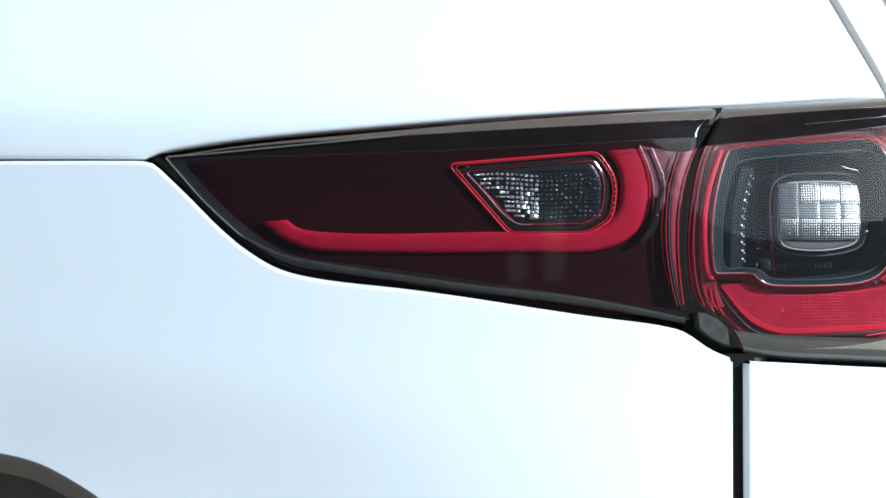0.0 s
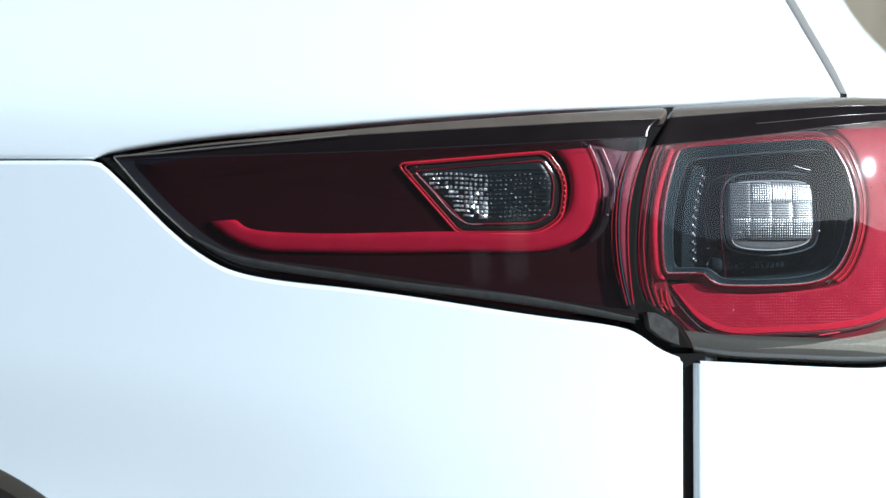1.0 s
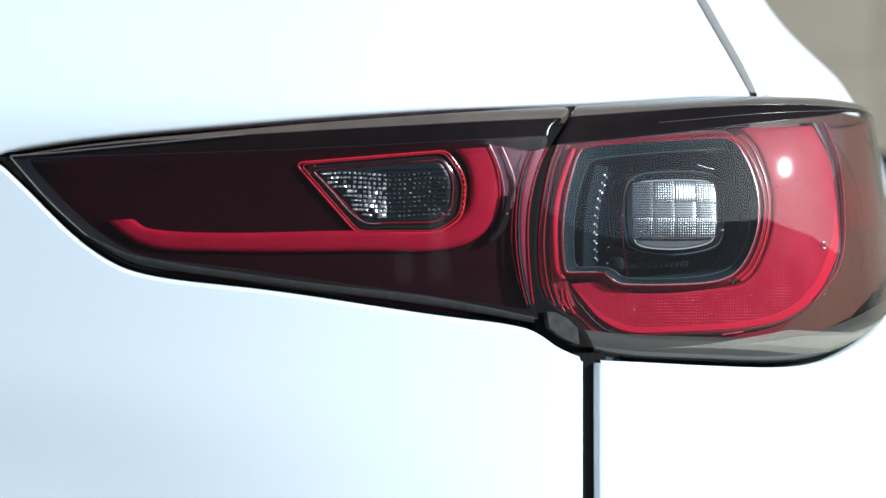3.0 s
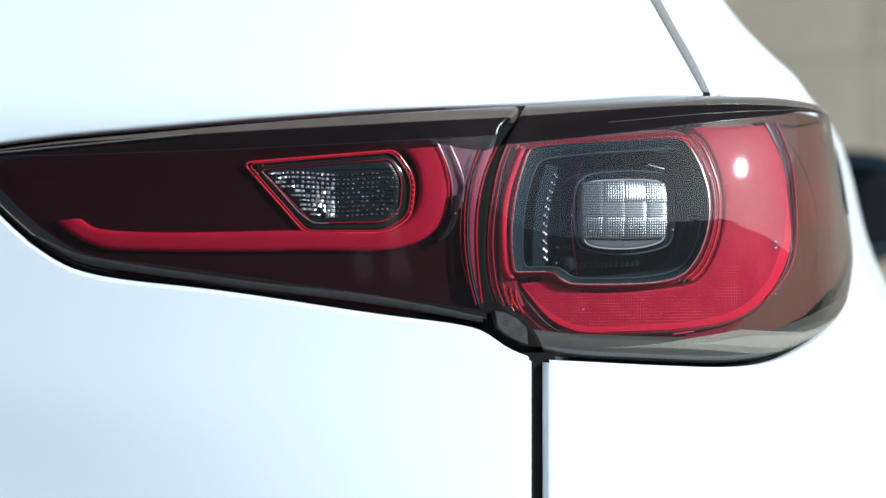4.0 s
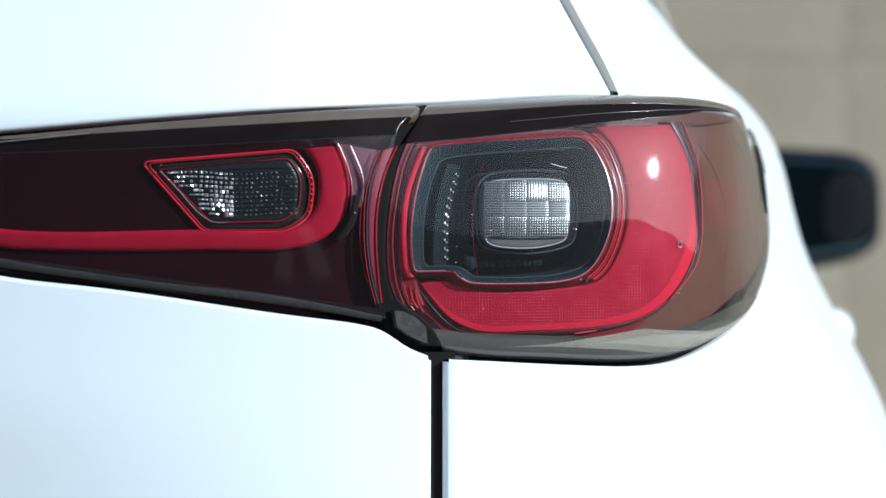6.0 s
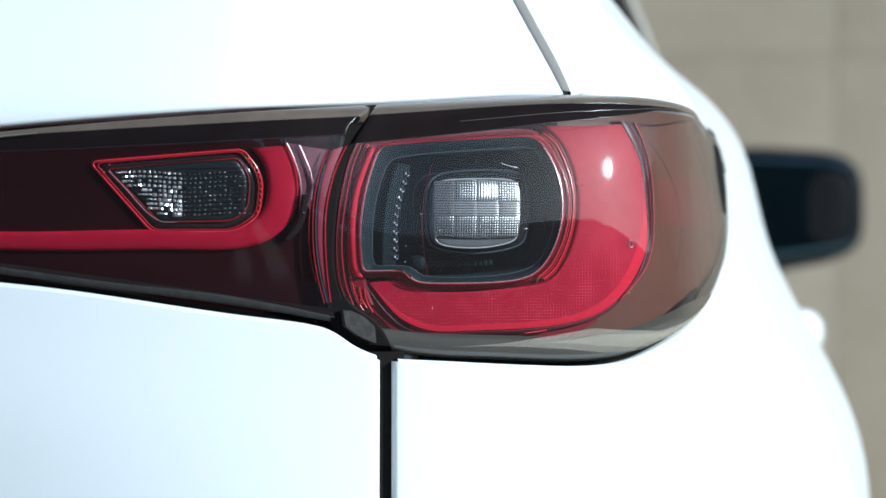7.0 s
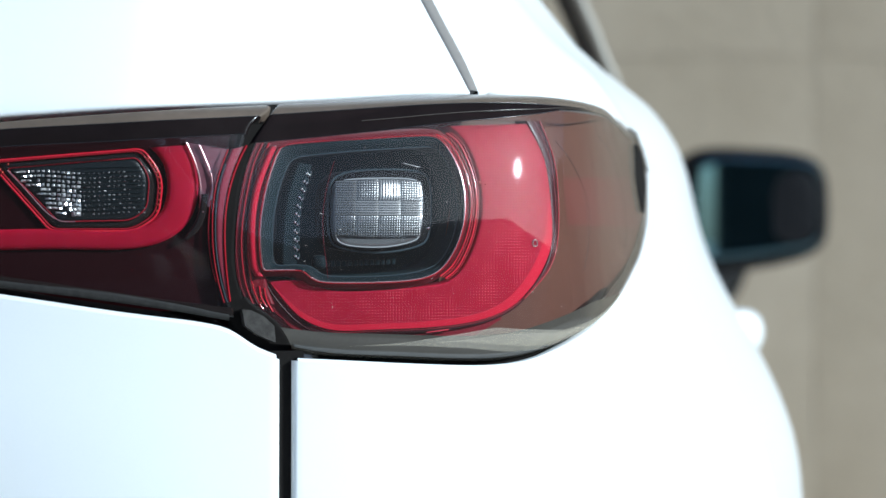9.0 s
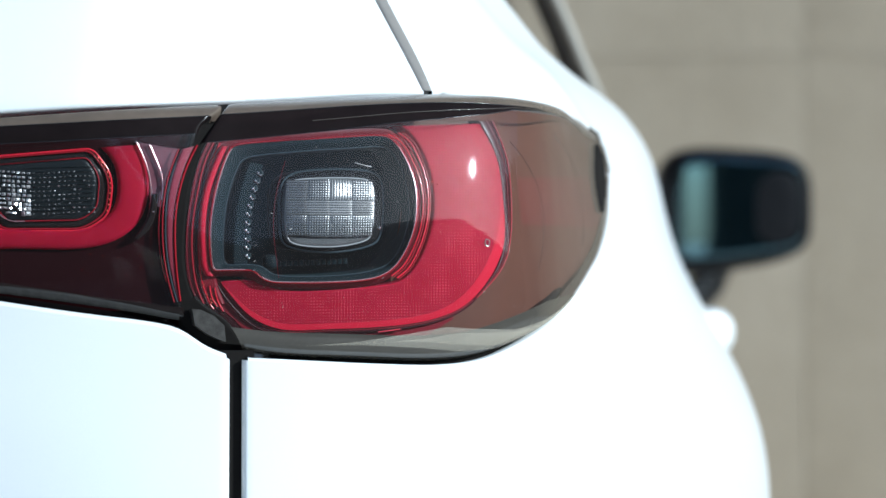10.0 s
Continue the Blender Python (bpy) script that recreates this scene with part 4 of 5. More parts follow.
RED_IN = [(0.8806, 1.0668), (0.8872, 1.0622), (0.8933, 1.0545), (0.8986, 1.0434), (0.9012, 1.0316), (0.9012, 1.0186), (0.8981, 1.0063), (0.8933, 0.9958), (0.8876, 0.9879), (0.8809, 0.9827), (0.8681, 0.98), (0.8504, 0.9783), (0.8297, 0.9772), (0.8114, 0.9776), (0.8032, 0.9797), (0.7986, 0.9821), (0.7934, 0.983), (0.7768, 0.9822)]


def guide(k0, k1, deep, swell, wall):
    """A stretch of the hook-shaped red light guide, from its outer edge (0) to its inner edge (1)."""
    u = np.linspace(0, 1, 200)
    o, i = curve(RED_OUT)(u), curve(RED_IN)(u)
    ks = k0 + (k1 - k0) * np.array((0.0, 0.006, 0.02, 0.05, 0.1, 0.2, 0.35, 0.5, 0.65, 0.8, 0.9, 0.95, 0.98, 0.994, 1.0))
    rows = [skin(*(o * (1 - ks[0]) + i * ks[0]).T, deep + wall)]
    for k, v in zip(ks, np.linspace(-1, 1, len(ks))):
        rows.append(skin(*(o * (1 - k) + i * k).T, deep - swell * (1 - v ** 8)))
    rows.append(skin(*(o * (1 - ks[-1]) + i * ks[-1]).T, deep + wall))
    return np.stack(rows)


skirt = np.stack([skin(*(np.array((0.87, 1.015)) + (curve(RED_OUT)(np.linspace(0, 1, 120)) - np.array((0.87, 1.015))) * k).T, d) for k, d in ((0.97, 0.016), (1.01, 0.0155), (1.02, 0.0160), (1.03, 0.018), (1.035, 0.022))])
part("skirt", grids("skirt", skirt), M_DEEPRED, lamp, "dark red skirt round the light guide")
part("under_tray", grids("under_tray", between(curve([(0.7665, 0.9665), (0.782, 0.9515), (0.80, 0.9455), (0.85, 0.9440), (0.88, 0.9460), (0.905, 0.9560), (0.915, 0.9610)]), curve([(0.7670, 0.9860), (0.786, 0.9790), (0.80, 0.970), (0.85, 0.966), (0.88, 0.965), (0.905, 0.966), (0.915, 0.9665)]), 60, 6, 0.0150)), M_DEEPRED, lamp, "dark red tray under the light guide")
for grow, d, r, mt in ((1.012, 0.0125, 0.0006, M_DEEPRED), (1.030, 0.0132, 0.0006, M_LIPRED)):
    part("groove", grids("groove", tube(skin(*(np.array((0.87, 1.015)) + (curve(RED_OUT[1:-4])(np.linspace(0, 1, 120)) - np.array((0.87, 1.015))) * grow).T, d), r)), mt, lamp)
# Short bright tubes stand in for glossy streaks under the guide.
rng = random.Random(23)
for k in range(16):
    s0, long = rng.uniform(0.797, 0.872), rng.uniform(0.004, 0.014)
    base_z = lambda v: float(np.interp(v, (0.794, 0.8076, 0.8232, 0.8428, 0.8612, 0.8763, 0.89), (0.9568, 0.9540, 0.9522, 0.9526, 0.9540, 0.9556, 0.957))) - 0.0004 * (k % 4)
    part("streak", grids("streak", tube(on_skin([(v, base_z(v)) for v in (s0, s0 + long / 2, s0 + long)], 0.0120, 14), rng.uniform(0.0002, 0.00045))), M_PIPRED, lamp)
ring = skin(0.9374, 1.0029, 0.0106)
k = np.linspace(0, 2 * math.pi, 25)
part("vent", grids("vent", tube(ring + np.stack([0.0016 * np.cos(k) * 0.83, 0.0016 * np.cos(k) * 0.55, 0.0019 * np.sin(k)], -1), 0.0004, closed=True)), M_CHROME, lamp, "tiny moulded ring")
part("light_guide", grids("light_guide", guide(0.0, 1.0, 0.0125, 0.0013, 0.0135)), M_RED, lamp, "broad red light guide with a fine lattice")
LIP_IN = [(0.9323, 1.0708), (0.9377, 1.0642), (0.9446, 1.055), (0.9487, 1.047), (0.9517, 1.0351), (0.9534, 1.0218), (0.9540, 1.010), (0.9494, 0.9955), (0.9400, 0.9840), (0.9280, 0.9735)]
LIP_OUT = [(0.9440, 1.0710), (0.9500, 1.0618), (0.9570, 1.0498), (0.9605, 1.0352), (0.9608, 1.0219), (0.9590, 1.0070), (0.9520, 0.9925), (0.9410, 0.9822), (0.9280, 0.9725)]
part("guide_lip", grids("guide_lip", ribbon(LIP_OUT, LIP_IN, 90, 0.0110, 0.0004, 0.010)), M_LIPRED, lamp, "dark wine-red lip beside the light guide")
for k, d, r, mt in ((0.0, 0.0104, 0.0004, M_DIMRIM), (0.45, 0.0104, 0.0003, M_DEEPRED)):
    part("rib", grids("rib", tube(on_skin([tuple(p) for p in curve(LIP_OUT)(np.linspace(0, 1, 14)) * (1 - k) + curve(LIP_IN)(np.linspace(0, 1, 14)) * k], d, 90), r)), mt, lamp)
part("guide_edge", grids("guide_edge", guide(0.004, 0.16, 0.0117, 0.0006, 0.002)), M_GUIDE_EDGE, lamp, "smooth bright red edge of the light guide")
WIN = chaikin([(0.7712, 0.9885), (0.77, 0.9962), (0.7694, 1.0066), (0.77, 1.017), (0.7719, 1.029), (0.7751, 1.041), (0.7783, 1.0501), (0.7815, 1.0546), (0.7979, 1.0564), (0.8243, 1.0582), (0.8518, 1.0602), (0.8679, 1.061), (0.8739, 1.0584), (0.8802, 1.0504), (0.8851, 1.0406), (0.8877, 1.0298), (0.8876, 1.0175), (0.8848, 1.0068), (0.8799, 0.9971), (0.8737, 0.9895), (0.8661, 0.985), (0.8539, 0.9826), (0.8334, 0.9818), (0.8136, 0.9818), (0.8026, 0.9822), (0.7978, 0.9843), (0.7946, 0.9876), (0.7911, 0.9888), (0.7753, 0.9885)])
WIN_IN = chaikin([(0.7779, 0.9905), (0.7773, 1.0037), (0.7779, 1.0171), (0.7805, 1.0306), (0.7845, 1.0427), (0.7884, 1.0485), (0.8034, 1.0505), (0.8269, 1.0526), (0.8549, 1.0545), (0.8716, 1.0557), (0.8774, 1.0499), (0.882, 1.0422), (0.8853, 1.0314), (0.8865, 1.0191), (0.8843, 1.0084), (0.8801, 0.9992), (0.8745, 0.9922), (0.8661, 0.9882), (0.8501, 0.9856), (0.8295, 0.9847), (0.8112, 0.9848), (0.8049, 0.986), (0.8004, 0.9896), (0.7958, 0.9911), (0.7868, 0.9911)])
c = (0.83, 1.02)
ring = lambda points: poly(list(points) + [points[0]])(np.linspace(0, 1, 260))
win, win_in = ring(WIN), ring(WIN_IN)
part("bezel_frame", grids("bezel_frame", np.stack([skin(*q.T, d) for q, d in ((win, 0.0075), (win, 0.0068), (win * 0.9 + win_in * 0.1, 0.0066), (win * 0.4 + win_in * 0.6, 0.0098), (win * 0.1 + win_in * 0.9, 0.0116), (win_in, 0.0122))])), M_FRAME, lamp, "blue-grey sloping frame of the lamp window")
well = [skin(*(win_in * (1 - k) + np.array(c) * k).T, d) for k, d in ((0.0, 0.0122), (0.006, 0.0135), (0.02, 0.030), (0.03, 0.044), (0.3, 0.046), (0.6, 0.046), (1.0, 0.046))]
part("bezel", grids("bezel", np.stack(well)), M_BEZEL, lamp, "blue-black well behind the lamp window")
part("bezel_lip", grids("bezel_lip", tube(skin(*win_in.T, 0.0120), 0.0003, closed=True)), M_LIP, lamp, "fine pale edge")
band = np.stack([on_skin(grown(WIN, k, c), d, 260, True, False) for k, d in ((1.12, 0.02), (1.11, 0.0128), (1.06, 0.0105), (1.015, 0.0078), (1.0, 0.0076))])
part("bezel_band", grids("bezel_band", band), M_DEEPRED, lamp, "dark red band round the lamp window")
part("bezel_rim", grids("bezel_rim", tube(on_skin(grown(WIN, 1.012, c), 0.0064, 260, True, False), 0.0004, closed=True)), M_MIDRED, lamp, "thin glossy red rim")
# Paler tubes colour in the gleam on two stretches of the rim.
part("bezel_gleam", grids("bezel_gleam", tube(skin(*poly([WIN[-9], *WIN[-6:], *WIN[:26]])(np.linspace(0, 1, 120)).T, 0.0062), 0.00034)), M_PINK, lamp, "pale tube for the gleam inside the rim")
part("bezel_gleam", grids("bezel_gleam", tube(skin(*poly(WIN[48:100])(np.linspace(0, 1, 140)).T, 0.0062), 0.00034)), M_PINK, lamp, "pale tube for the gleam inside the rim")
RIB_0 = [(0.8706, 1.0618), (0.8778, 1.0585), (0.8845, 1.0499), (0.8894, 1.04), (0.892, 1.0299), (0.892, 1.0185), (0.8891, 1.0068), (0.8845, 0.9971), (0.8785, 0.9892), (0.8724, 0.9849)]
RIB_1 = [(0.8785, 1.0629), (0.885, 1.0587), (0.8911, 1.0494), (0.8952, 1.0392), (0.8971, 1.029), (0.8967, 1.0179), (0.8938, 1.0062), (0.8891, 0.9961), (0.883, 0.9879), (0.8772, 0.9837)]
for k, d, r, mt in ((0.0, 0.0072, 0.0004, M_RIM), (0.45, 0.0086, 0.00045, M_DIMRIM), (0.95, 0.0096, 0.0005, M_RIM), (1.35, 0.0108, 0.0004, M_DIMRIM)):
    part("rib", grids("rib", tube(on_skin([(a[0] * (1 - k) + b[0] * k, a[1] * (1 - k) + b[1] * k) for a, b in zip(RIB_0, RIB_1)], d, 80), r)), mt, lamp)
# mouldings beside the gap: a bright red bar and finer lines
BAR = [(0.7765, 1.054), (0.7736, 1.047), (0.7704, 1.0389), (0.7675, 1.029), (0.7659, 1.0185), (0.7656, 1.0066), (0.7662, 0.9962), (0.7675, 0.9888), (0.7697, 0.9852)]
part("side_bar", grids("side_bar", ribbon([(s - 0.0018, z) for s, z in BAR], [(s + 0.0020, z) for s, z in BAR], 80, 0.0085, 0.0012, 0.006)), M_GUIDE_EDGE, lamp, "bright red moulded bar")
FLANK = [(0.7735, 1.056), (0.7695, 1.047), (0.7660, 1.033), (0.7635, 1.018), (0.7625, 1.003), (0.7635, 0.989), (0.7655, 0.979), (0.7690, 0.9705)]
for w, r, mt in ((-0.0052, 0.0004, M_DEEPRED), (-0.0024, 0.0005, M_DIMRIM), (-0.0002, 0.0006, M_LIPRED), (0.0012, 0.0003, M_RIM)):
    part("rib", grids("rib", tube(on_skin([(s + w, z) for s, z in FLANK], 0.0105, 80), r)), mt, lamp)
part("side_step", grids("side_step", ribbon([(s - 0.007, z) for s, z in FLANK], [(s + 0.0095, z) for s, z in FLANK], 70, 0.0114, 0.0, 0.008)), M_DEEPRED, lamp, "dark red stepped edge")
for pts in ([(0.7745, 0.9800), (0.7795, 0.9728), (0.7850, 0.9666), (0.7910, 0.9610), (0.7985, 0.9566), (0.8120, 0.9536), (0.83, 0.9528), (0.854, 0.9532)],):
    part("rib", grids("rib", tube(on_skin(pts, 0.0118, 70), 0.0005)), M_LIPRED, lamp)
for pts in ([(0.7700, 0.9800), (0.7712, 0.9740), (0.7742, 0.9690)], [(0.7728, 0.9790), (0.7740, 0.9730), (0.7775, 0.9665)], [(0.7672, 0.9770), (0.7690, 0.9722), (0.7722, 0.9678)]):
    part("rib", grids("rib", tube(on_skin(pts, 0.0108, 24), 0.0004)), M_RIM, lamp)
# Dark red tube stands in for a thin line of reflection.
part("moulded_line", grids("moulded_line", tube(on_skin([(0.8111, 1.0466), (0.8066, 1.0308), (0.8049, 1.0157), (0.8054, 1.0037), (0.807, 0.9917), (0.808, 0.983)], 0.0100, 60), 0.00014)), M_DEEPRED, lamp, "hair-thin dark red tube in place of a reflected line")
# projector: a barrel-shaped block with a front of moulded cells
BLOCK = chaikin([(0.8136, 1.0279), (0.8144, 1.034), (0.8185, 1.0371), (0.8357, 1.0381), (0.8552, 1.0383), (0.8642, 1.0372), (0.8671, 1.0335), (0.8671, 1.0191), (0.8661, 1.0074), (0.8628, 1.0035), (0.8474, 1.0004), (0.8317, 1.0001), (0.8181, 1.0016), (0.8141, 1.0055), (0.8132, 1.0158)])
SHROUD = chaikin([(0.8119, 1.0341), (0.8178, 1.0402), (0.8309, 1.0425), (0.856, 1.0431), (0.8689, 1.0416), (0.8744, 1.0371), (0.8751, 1.0207), (0.8736, 1.0069), (0.8687, 1.0013), (0.8497, 0.9977), (0.8321, 0.9977), (0.816, 1.0004), (0.8123, 1.0052), (0.8111, 1.0189)])
mid = (0.8405, 1.0195)
part("projector_shroud", grids("projector_shroud", loop_fill(SHROUD, 0.0225, 120, 5, 0.0, False, 0.022)), M_MATT, lamp, "black shroud behind the projector")
part("projector_frame", grids("projector_frame", tube(on_skin(SHROUD, 0.0222, 140, True, False), 0.0005, closed=True)), M_LIP, lamp)
part("projector", grids("projector", loop_fill(BLOCK, 0.0180, 120, 8, 0.0016, False, 0.012)), M_FROST, lamp, "rounded frosted projector block")
part("projector_edge", grids("projector_edge", tube(on_skin(grown(BLOCK, 0.985, mid), 0.0178, 160, True, False), 0.0004, closed=True)), M_PALE, lamp)
cols, rws = [0.8140, 0.8258, 0.8388, 0.8519, 0.8650], [1.0068, 1.0180, 1.0262, 1.0370]
# Each number scales the brightness coloured into a cell.
CELLS = ((("g", 0.22), ("h", 0.22), ("h", 0.22)), (("g", 0.45), ("h", 0.45), ("g", 0.45)), (("g", 0.45), ("h", 0.7), ("v", 0.45)), (("g", 0.7), ("h", 0.45), ("g", 0.7)))
for i in range(4):
    for j in range(3):
        u, v = np.meshgrid(np.linspace(cols[i] + 0.00004, cols[i + 1] - 0.00004, 9), np.linspace(rws[j] + 0.00004, rws[j + 1] - 0.00004, 9))
        a, b = (u - mid[0]) / 0.0262, (v - 1.0218) / 0.0152
        d = 0.0158 - 0.0012 * (1 - 0.5 * a * a - 0.5 * b * b)
        d[[0, -1]] += 0.0002
        d[:, [0, -1]] += 0.0002
        part("cell", grids("cell", skin(mid[0] + (u - mid[0]) * (1 + 0.03 * (1 - b * b)), 1.0215 + (v - 1.0218) * (0.98 + 0.05 * (1 - a * a)), d)), M_CELL[CELLS[i][j]], lamp)
bm = bmesh.new()
bmesh.ops.create_icosphere(bm, subdivisions=2, radius=0.0012, matrix=Matrix.Translation(skin(0.8690, 1.0108, 0.0150)))
part("knob", bm, M_CHROME, lamp, "tiny bright knob")
# Bright tube stands in for a short reflected line in the window.
part("pin", grids("pin", tube(on_skin([(0.8525, 1.0462), (0.858, 1.0448), (0.8628, 1.0440)], 0.0120, 12), 0.00022)), M_SPARK, lamp, "hair-thin bright tube for a reflected line")
# curved plate with a row of light-emitting diodes in a comb
part("diode_plate", grids("diode_plate", ribbon([(0.7931, 1.046), (0.7894, 1.0354), (0.7868, 1.0248), (0.7854, 1.0127), (0.7847, 1.0007), (0.7847, 0.9911)], [(0.8010, 1.0446), (0.7983, 1.0354), (0.7959, 1.0248), (0.7941, 1.0127), (0.7931, 1.0007), (0.7927, 0.9911)], 60, 0.0185, 0.0, 0.024)), M_FRAME, lamp, "blue-grey curved plate beside the diodes")
row = curve([(0.7986, 1.04), (0.7955, 1.0309), (0.7932, 1.0215), (0.7921, 1.0121), (0.7921, 1.0031), (0.7924, 0.9956)])(np.linspace(0, 1, 11))
for s, z in row:
    bm = bmesh.new()
    box(bm, skin(s + 0.0012, z + 0.0004, 0.0235), (0.0042, 0.0100, 0.0026), 0.0005)
    part("tooth", bm, M_BEZEL, lamp, smooth=False)
    bm = bmesh.new()
    bmesh.ops.create_icosphere(bm, subdivisions=2, radius=0.0011, matrix=Matrix.Translation(skin(s - 0.0006, z + 0.0002, 0.0183)))
    bmesh.ops.create_icosphere(bm, subdivisions=2, radius=0.0009, matrix=Matrix.Translation(skin(s + 0.0008, z - 0.0010, 0.0183)))
    part("diode", bm, M_CHROME, lamp)
part("socket", grids("socket", blob(skin(0.8058, 0.9925, 0.020), (0.0040, 0.005, 0.0040), 0.7, 24, 14)), M_FRAME, lamp, "small blue-grey moulded socket")
for k in range(14):
    bm = bmesh.new()
    box(bm, skin(0.812 + 0.0034 * k, 0.9915 + 0.0001 * k, 0.034), (0.0022, 0.006, 0.0030), 0.0005)
    part("stud", bm, M_BEZEL, lamp, smooth=False)
# side reflector and marker on the wrapped end
def side_deep(s, z, v=0):
    return 0.020 - 0.016 * ease(s, 0.97, 1.12) + 0 * z


part("side_reflector", grids("side_reflector", between(curve([(0.872, 0.9470), (0.965, 0.9525), (1.02, 0.9650), (1.08, 0.9770), (1.17, 0.9945), (1.24, 1.0110), (1.305, 1.0315), (1.335, 1.052)]), curve([(0.895, 1.075), (1.0, 1.079), (1.05, 1.0795), (1.1, 1.0795), (1.18, 1.080), (1.25, 1.078), (1.31, 1.0755), (1.338, 1.071)]), 80, 16, side_deep)), M_SIDE, lamp, "smoky brown side of the lamp")
part("side_lens", grids("side_lens", between(curve([(1.000, 1.0134), (1.10, 1.013), (1.2217, 1.0127)]), curve([(0.996, 1.040), (1.12, 1.043), (1.289, 1.0468)]), 40, 6, lambda s, z, v: side_deep(s, z, v) - 0.0001)), grained("dull_red_lens", (0.096, 0.031, 0.023), (0.114, 0.040, 0.030), 20, 0.35, ior=1.2), lamp, "dull red lens on the lamp's side")
for pts in ([(0.9853, 1.0608), (1.0078, 1.0525), (1.0246, 1.0433), (1.036, 1.0325), (1.0395, 1.0201), (1.0354, 1.0035), (1.0231, 0.9878)], [(1.0779, 1.0672), (1.1076, 1.0595), (1.1472, 1.049), (1.1618, 1.0362), (1.1565, 1.0214), (1.1221, 1.0009)]):
    part("rib", grids("rib", tube(skin(*curve(pts)(np.linspace(0, 1, 60)).T, side_deep(*curve(pts)(np.linspace(0, 1, 60)).T)), 0.00028)), M_SIDELINE, lamp)
part("side_marker", grids("side_marker", loop_fill([(1.288, 1.0682), (1.310, 1.0695), (1.322, 1.0665), (1.312, 1.0525), (1.277, 1.0345), (1.250, 1.0265), (1.2300, 1.0250), (1.2290, 1.0342), (1.2490, 1.0524)], -0.0006, 60, 5, 0.0, True, 0.004)), M_GAP, lamp, "black strip at the lamp's end")

# small beads put where the rims glint in the sun, and dust on the cover
inner, rng = bpy.data.objects["inner_tail_lamp"], random.Random(11)
rev = poly(grown(REV, 1.012, (0.68, 1.031)) + [grown(REV, 1.012, (0.68, 1.031))[0]])(np.linspace(0, 1, 400))
rev = rev[(rev[:, 0] > 0.7095) & (rev[:, 1] < 1.0475) & (rev[:, 1] > 1.0195)]
spots = [(inner, *p, 0.0132, 0.0005) for p in rev[np.linspace(0, len(rev) - 1, 11).astype(int)]]
spots += [(inner, 0.634, 1.0395, 0.0125, 0.0006), (inner, 0.637, 1.0437, 0.0125, 0.0004), (inner, 0.6328, 1.0412, 0.0125, 0.0004), (inner, 0.567, 1.032, 0.033, 0.0004)]
spots += [(lamp, float(np.interp(z, [0.9715, 0.989, 1.003, 1.018, 1.033, 1.047], [0.768, 0.7635, 0.7625, 0.7635, 0.766, 0.7695])) + rng.uniform(0.0002, 0.0056), z + rng.uniform(-0.001, 0.001), 0.0100, rng.uniform(0.0002, 0.0005)) for z in (0.971, 0.973, 0.975, 0.977, 0.980, 0.984, 0.990, 0.996, 1.004, 1.012, 1.021, 1.029, 1.036, 1.041, 1.049)]
spots += [(lamp, 0.8995, 1.036, 0.0105, 0.0006), (lamp, 0.9035, 1.035, 0.0105, 0.0005), (lamp, 0.80, 1.0575, 0.0108, 0.0004), (lamp, 0.862, 1.0625, 0.0108, 0.0004)]
spots += [(inner, rng.uniform(0.699, 0.734), rng.uniform(0.984, 0.998), 0.0132, rng.uniform(0.00014, 0.00026)) for _ in range(7)]
gleams = [(inner, 0.7366, 1.0400, 0.0106, 0.0007), (inner, 0.7432, 1.0402, 0.0106, 0.0008), (inner, 0.7302, 1.0556, 0.0106, 0.0005), (inner, 0.7370, 1.0544, 0.0106, 0.0005), (inner, 0.7392, 1.0190, 0.0085, 0.0006), (lamp, 0.7712, 0.9893, 0.0056, 0.0005), (lamp, 0.7930, 0.9882, 0.0056, 0.0006)]
gleams += [(lamp, a[0], a[1], d, 0.0005) for a, d in ((RIB_0[3], 0.0068), (RIB_1[3], 0.0092), ((0.8872, 1.0398), 0.0062))]
for owner, s, z, d, r in gleams:
    bm = bmesh.new()
    bmesh.ops.create_icosphere(bm, subdivisions=2, radius=r, matrix=Matrix.Translation(skin(s, z, d)))
    part("bead", bm, M_CHROME, owner)
for owner, s, z, d, r in spots:
    bm = bmesh.new()
    bmesh.ops.create_icosphere(bm, subdivisions=2, radius=r * 1.35, matrix=Matrix.Translation(skin(s, z, d)))
    part("pip", bm, M_PIP, owner)
M_DUST = grained("pale_dust", (0.42, 0.38, 0.35), (0.5, 0.46, 0.42), 300, 0.9)
verts, faces = [], []
for i in range(70):
    s, z = rng.uniform(0.79, 0.955), rng.uniform(0.965, 1.064)
    a, w, h = rng.uniform(0, math.pi), rng.uniform(0.00008, 0.00016), rng.choice((0.00012, 0.00012, 0.0002, 0.0006))
    for p, q in ((-w, -h), (w, -h), (w, h), (-w, h)):
        verts.append(tuple(skin(s + p * math.cos(a) - q * math.sin(a), z + p * math.sin(a) + q * math.cos(a), -0.0003)))
    faces.append(tuple(range(4 * i, 4 * i + 4)))
me = bpy.data.meshes.new("dust")
me.from_pydata(verts, [], faces)
tagged(part("dust", me, M_DUST, lamp, "fine pale dust and scratches on the cover", smooth=False), kind="stuff")

# ---- flank: handle, mirror ----
k = np.linspace(0, 1, 24)
hp = np.stack([0.486 + 0.022 * np.sin(math.pi * k) ** 0.5, 2.56 + 0.2 * k, 0.93 - 0.004 * np.sin(math.pi * k)], -1)
hg = tube(hp, 0.013 + 0.004 * np.sin(math.pi * k), 14)
hg[..., 2] = 0.928 + (hg[..., 2] - 0.928) * 1.25
part("door_handle", grids("door_handle", hg), M_PAINT, car, "white body-coloured door handle")


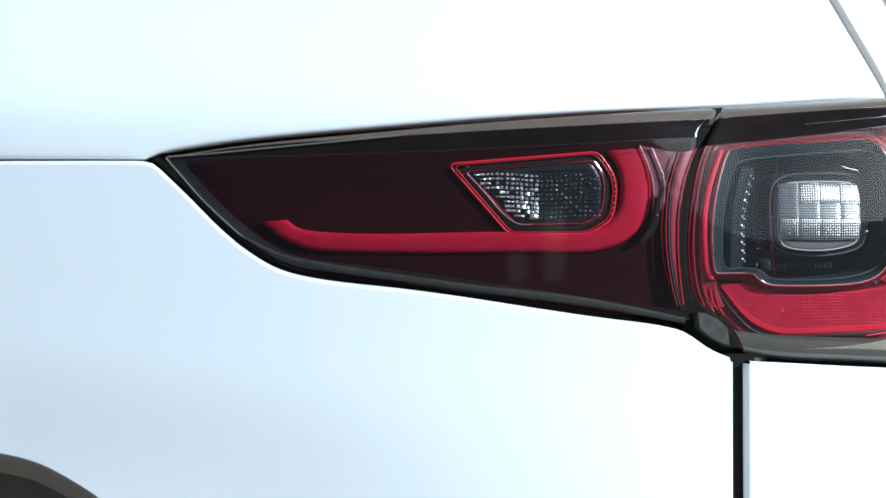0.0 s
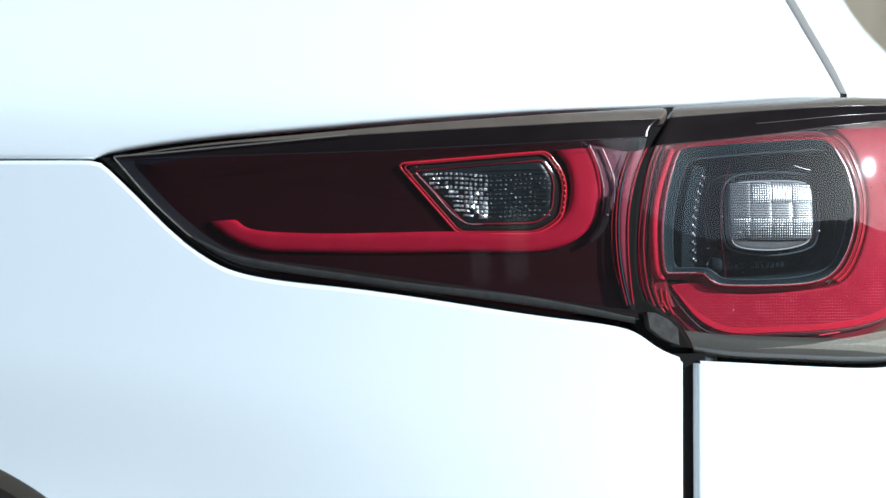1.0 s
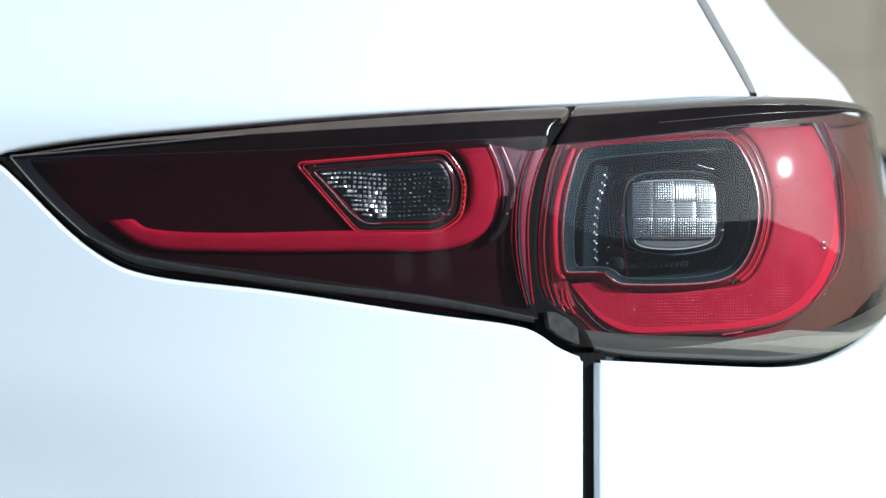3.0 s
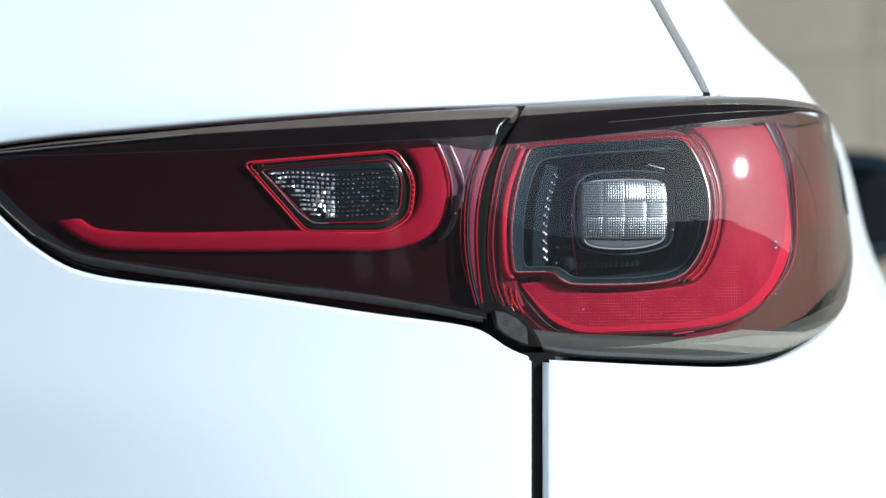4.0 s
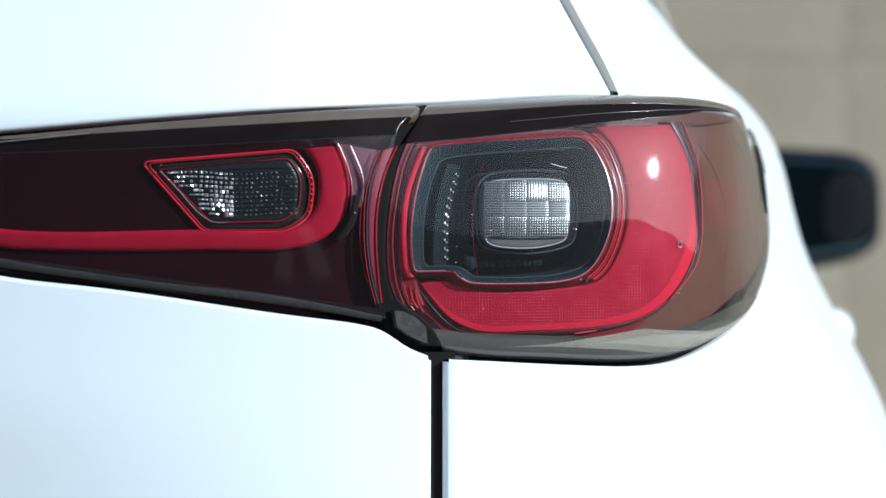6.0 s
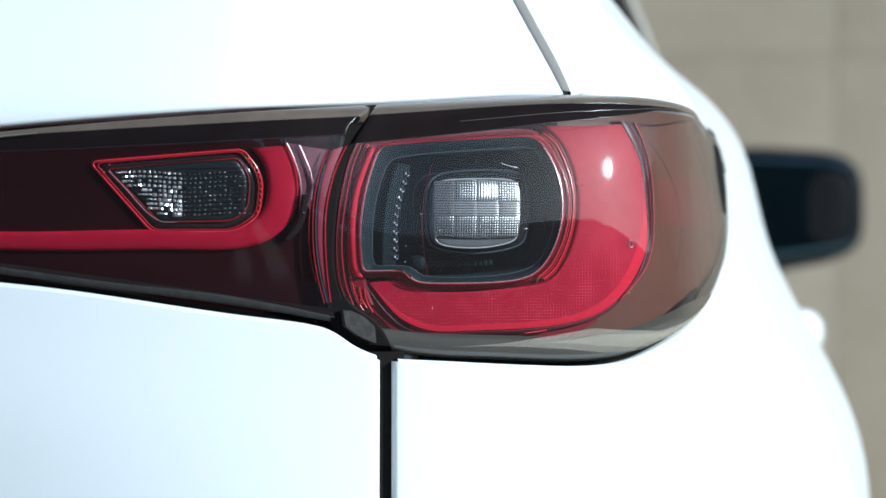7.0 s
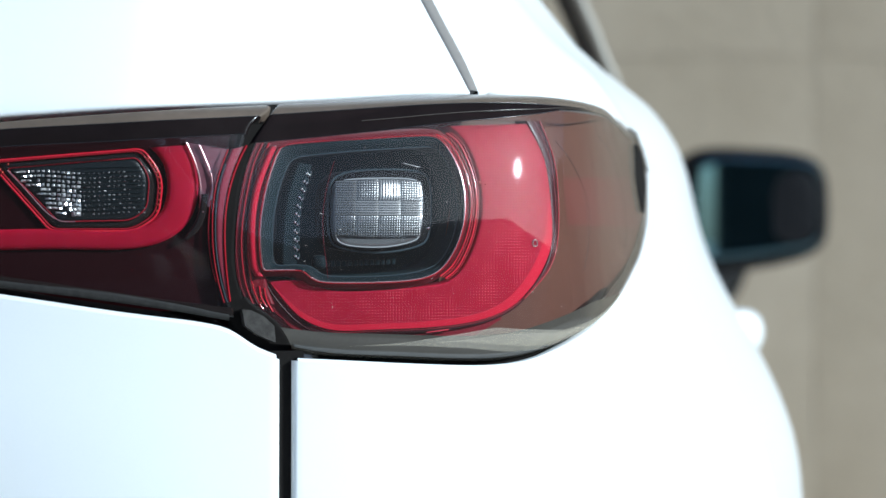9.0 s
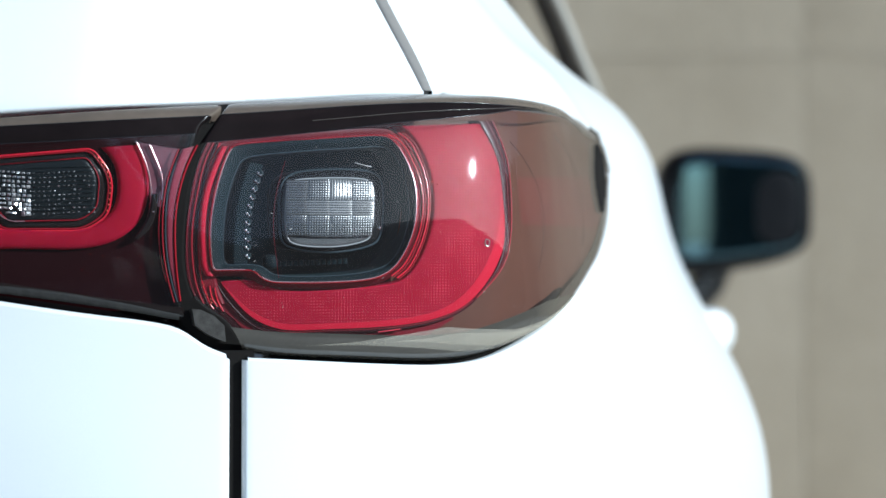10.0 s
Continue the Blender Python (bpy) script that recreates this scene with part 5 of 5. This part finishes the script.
def shear(g):
    """The mirror head narrows and sinks towards its outer end."""
    k = (g[..., 0] - 0.60) / 0.2
    g = g.copy()
    g[..., 2] = 1.057 + (g[..., 2] - 1.057) * np.where(g[..., 2] > 1.057, 1.02 - 0.10 * k, 1.08 - 0.34 * k)
    return g


mirror = part("side_mirror", grids("side_mirror", shear(blob((0.696, 4.47, 1.057), (0.117, 0.07, 0.097), 0.5))), M_MATT, car, "black side mirror head")
gm = shear(blob((0.702, 4.398, 1.06), (0.094, 0.0008, 0.074), 0.3))
gm[..., 1] += (gm[..., 0] - 0.702) * math.tan(radians(7.82))
part("mirror_glass", grids("mirror_glass", gm), M_MIRROR, mirror, "mirror glass reflecting the car's flank and the yard")
part("mirror_stalk", grids("mirror_stalk", tube(np.array([(0.58, 4.5, 0.895), (0.625, 4.49, 0.915), (0.66, 4.48, 0.945), (0.68, 4.47, 0.99)]), np.array([0.03, 0.028, 0.025, 0.022]), 12)), M_BLACK, mirror)


# ---- the rest of the car, plain: glass house, roof, bonnet, wheels ----
AXIS = Vector((0.05, 1.0, 0.0)).normalized()
MID = Vector((-0.434, 1.53, 0.0))


def over_axis(v):
    d = Vector((v[0] - MID.x, v[1] - MID.y, 0.0))
    f = 2 * AXIS * d.dot(AXIS) - d
    return (MID.x + f.x, MID.y + f.y, v[2])


def mirrored(ob, parent):
    me = ob.data.copy()
    for v in me.vertices:
        v.co = over_axis(v.co)
    me.flip_normals()
    o = new(ob.name.split(".")[0], me)
    o.parent = parent
    for key in ("label",):
        if key in ob:
            o[key] = ob[key]
    o.visible_shadow = ob.visible_shadow
    return o


for ob in [o for o in car.children if not o.name.startswith(("plate_recess.", "side_mirror"))]:
    twin = mirrored(ob, car)
    for sub in ob.children:
        mirrored(sub, twin)


def across(rows, n=12):
    """A cambered sheet from one side of the car to the other; rows of (along, half width, height, camber)."""
    out = []
    side = Vector((AXIS.y, -AXIS.x, 0))
    for along, half, z, camber in rows:
        out.append([MID + AXIS * along + side * half * k + Vector((0, 0, z + camber * (1 - k * k))) for k in np.linspace(-1, 1, n)])
    return np.array(out, float)


part("rear_window", grids("rear_window", across([(0.22, 0.62, 1.245, 0.0), (0.34, 0.6, 1.4, 0.0), (0.44, 0.57, 1.52, 0.0)])), M_GLASS, car, "dark rear window")
part("roof", grids("roof", across([(0.30, 0.57, 1.56, 0.03), (0.45, 0.60, 1.54, 0.05), (1.2, 0.62, 1.58, 0.06), (2.2, 0.61, 1.57, 0.06), (2.55, 0.60, 1.52, 0.05)])), M_PAINT, car)
part("windscreen", grids("windscreen", across([(2.5, 0.6, 1.53, 0.04), (2.9, 0.66, 1.32, 0.04), (3.3, 0.72, 1.08, 0.03)])), M_GLASS, car, "dark windscreen")
part("bonnet", grids("bonnet", across([(3.28, 0.93, 1.07, 0.03), (3.7, 0.92, 1.06, 0.04), (4.1, 0.86, 1.05, 0.03), (4.4, 0.6, 1.05, 0.01), (4.5, 0.2, 1.06, 0.0)])), M_PAINT, car)
part("underbody", grids("underbody", across([(0.03, 0.6, 0.44, 0), (0.4, 0.88, 0.44, 0), (3.6, 0.9, 0.44, 0), (4.5, 0.3, 0.44, 0)])), M_GAP, car, "black underbody")


def wheel(along, side):
    centre = MID + AXIS * along + Vector((AXIS.y, -AXIS.x, 0)) * side * 0.80
    out = Vector((AXIS.y, -AXIS.x, 0)) * side
    a = np.linspace(0, 2 * math.pi, 49)

    def turned(prof):
        return np.array([[centre + out * w + AXIS * (r * math.cos(k)) + Vector((0, 0, 0.355 + r * math.sin(k))) for k in a] for w, r in prof], float)
    w = part("wheel", grids("wheel", turned([(-0.11, 0.22), (-0.11, 0.33), (-0.08, 0.352), (0.0, 0.355), (0.08, 0.352), (0.11, 0.33), (0.115, 0.24)])), M_TYRE, car, "black rubber tyre")
    part("rim", grids("rim", turned([(0.115, 0.24), (0.09, 0.225), (0.06, 0.2), (0.075, 0.08), (0.08, 0.0)])), M_CHROME, w, "plain metal rim")


for along in (0.86, 3.56):
    for side in (-1, 1):
        wheel(along, side)
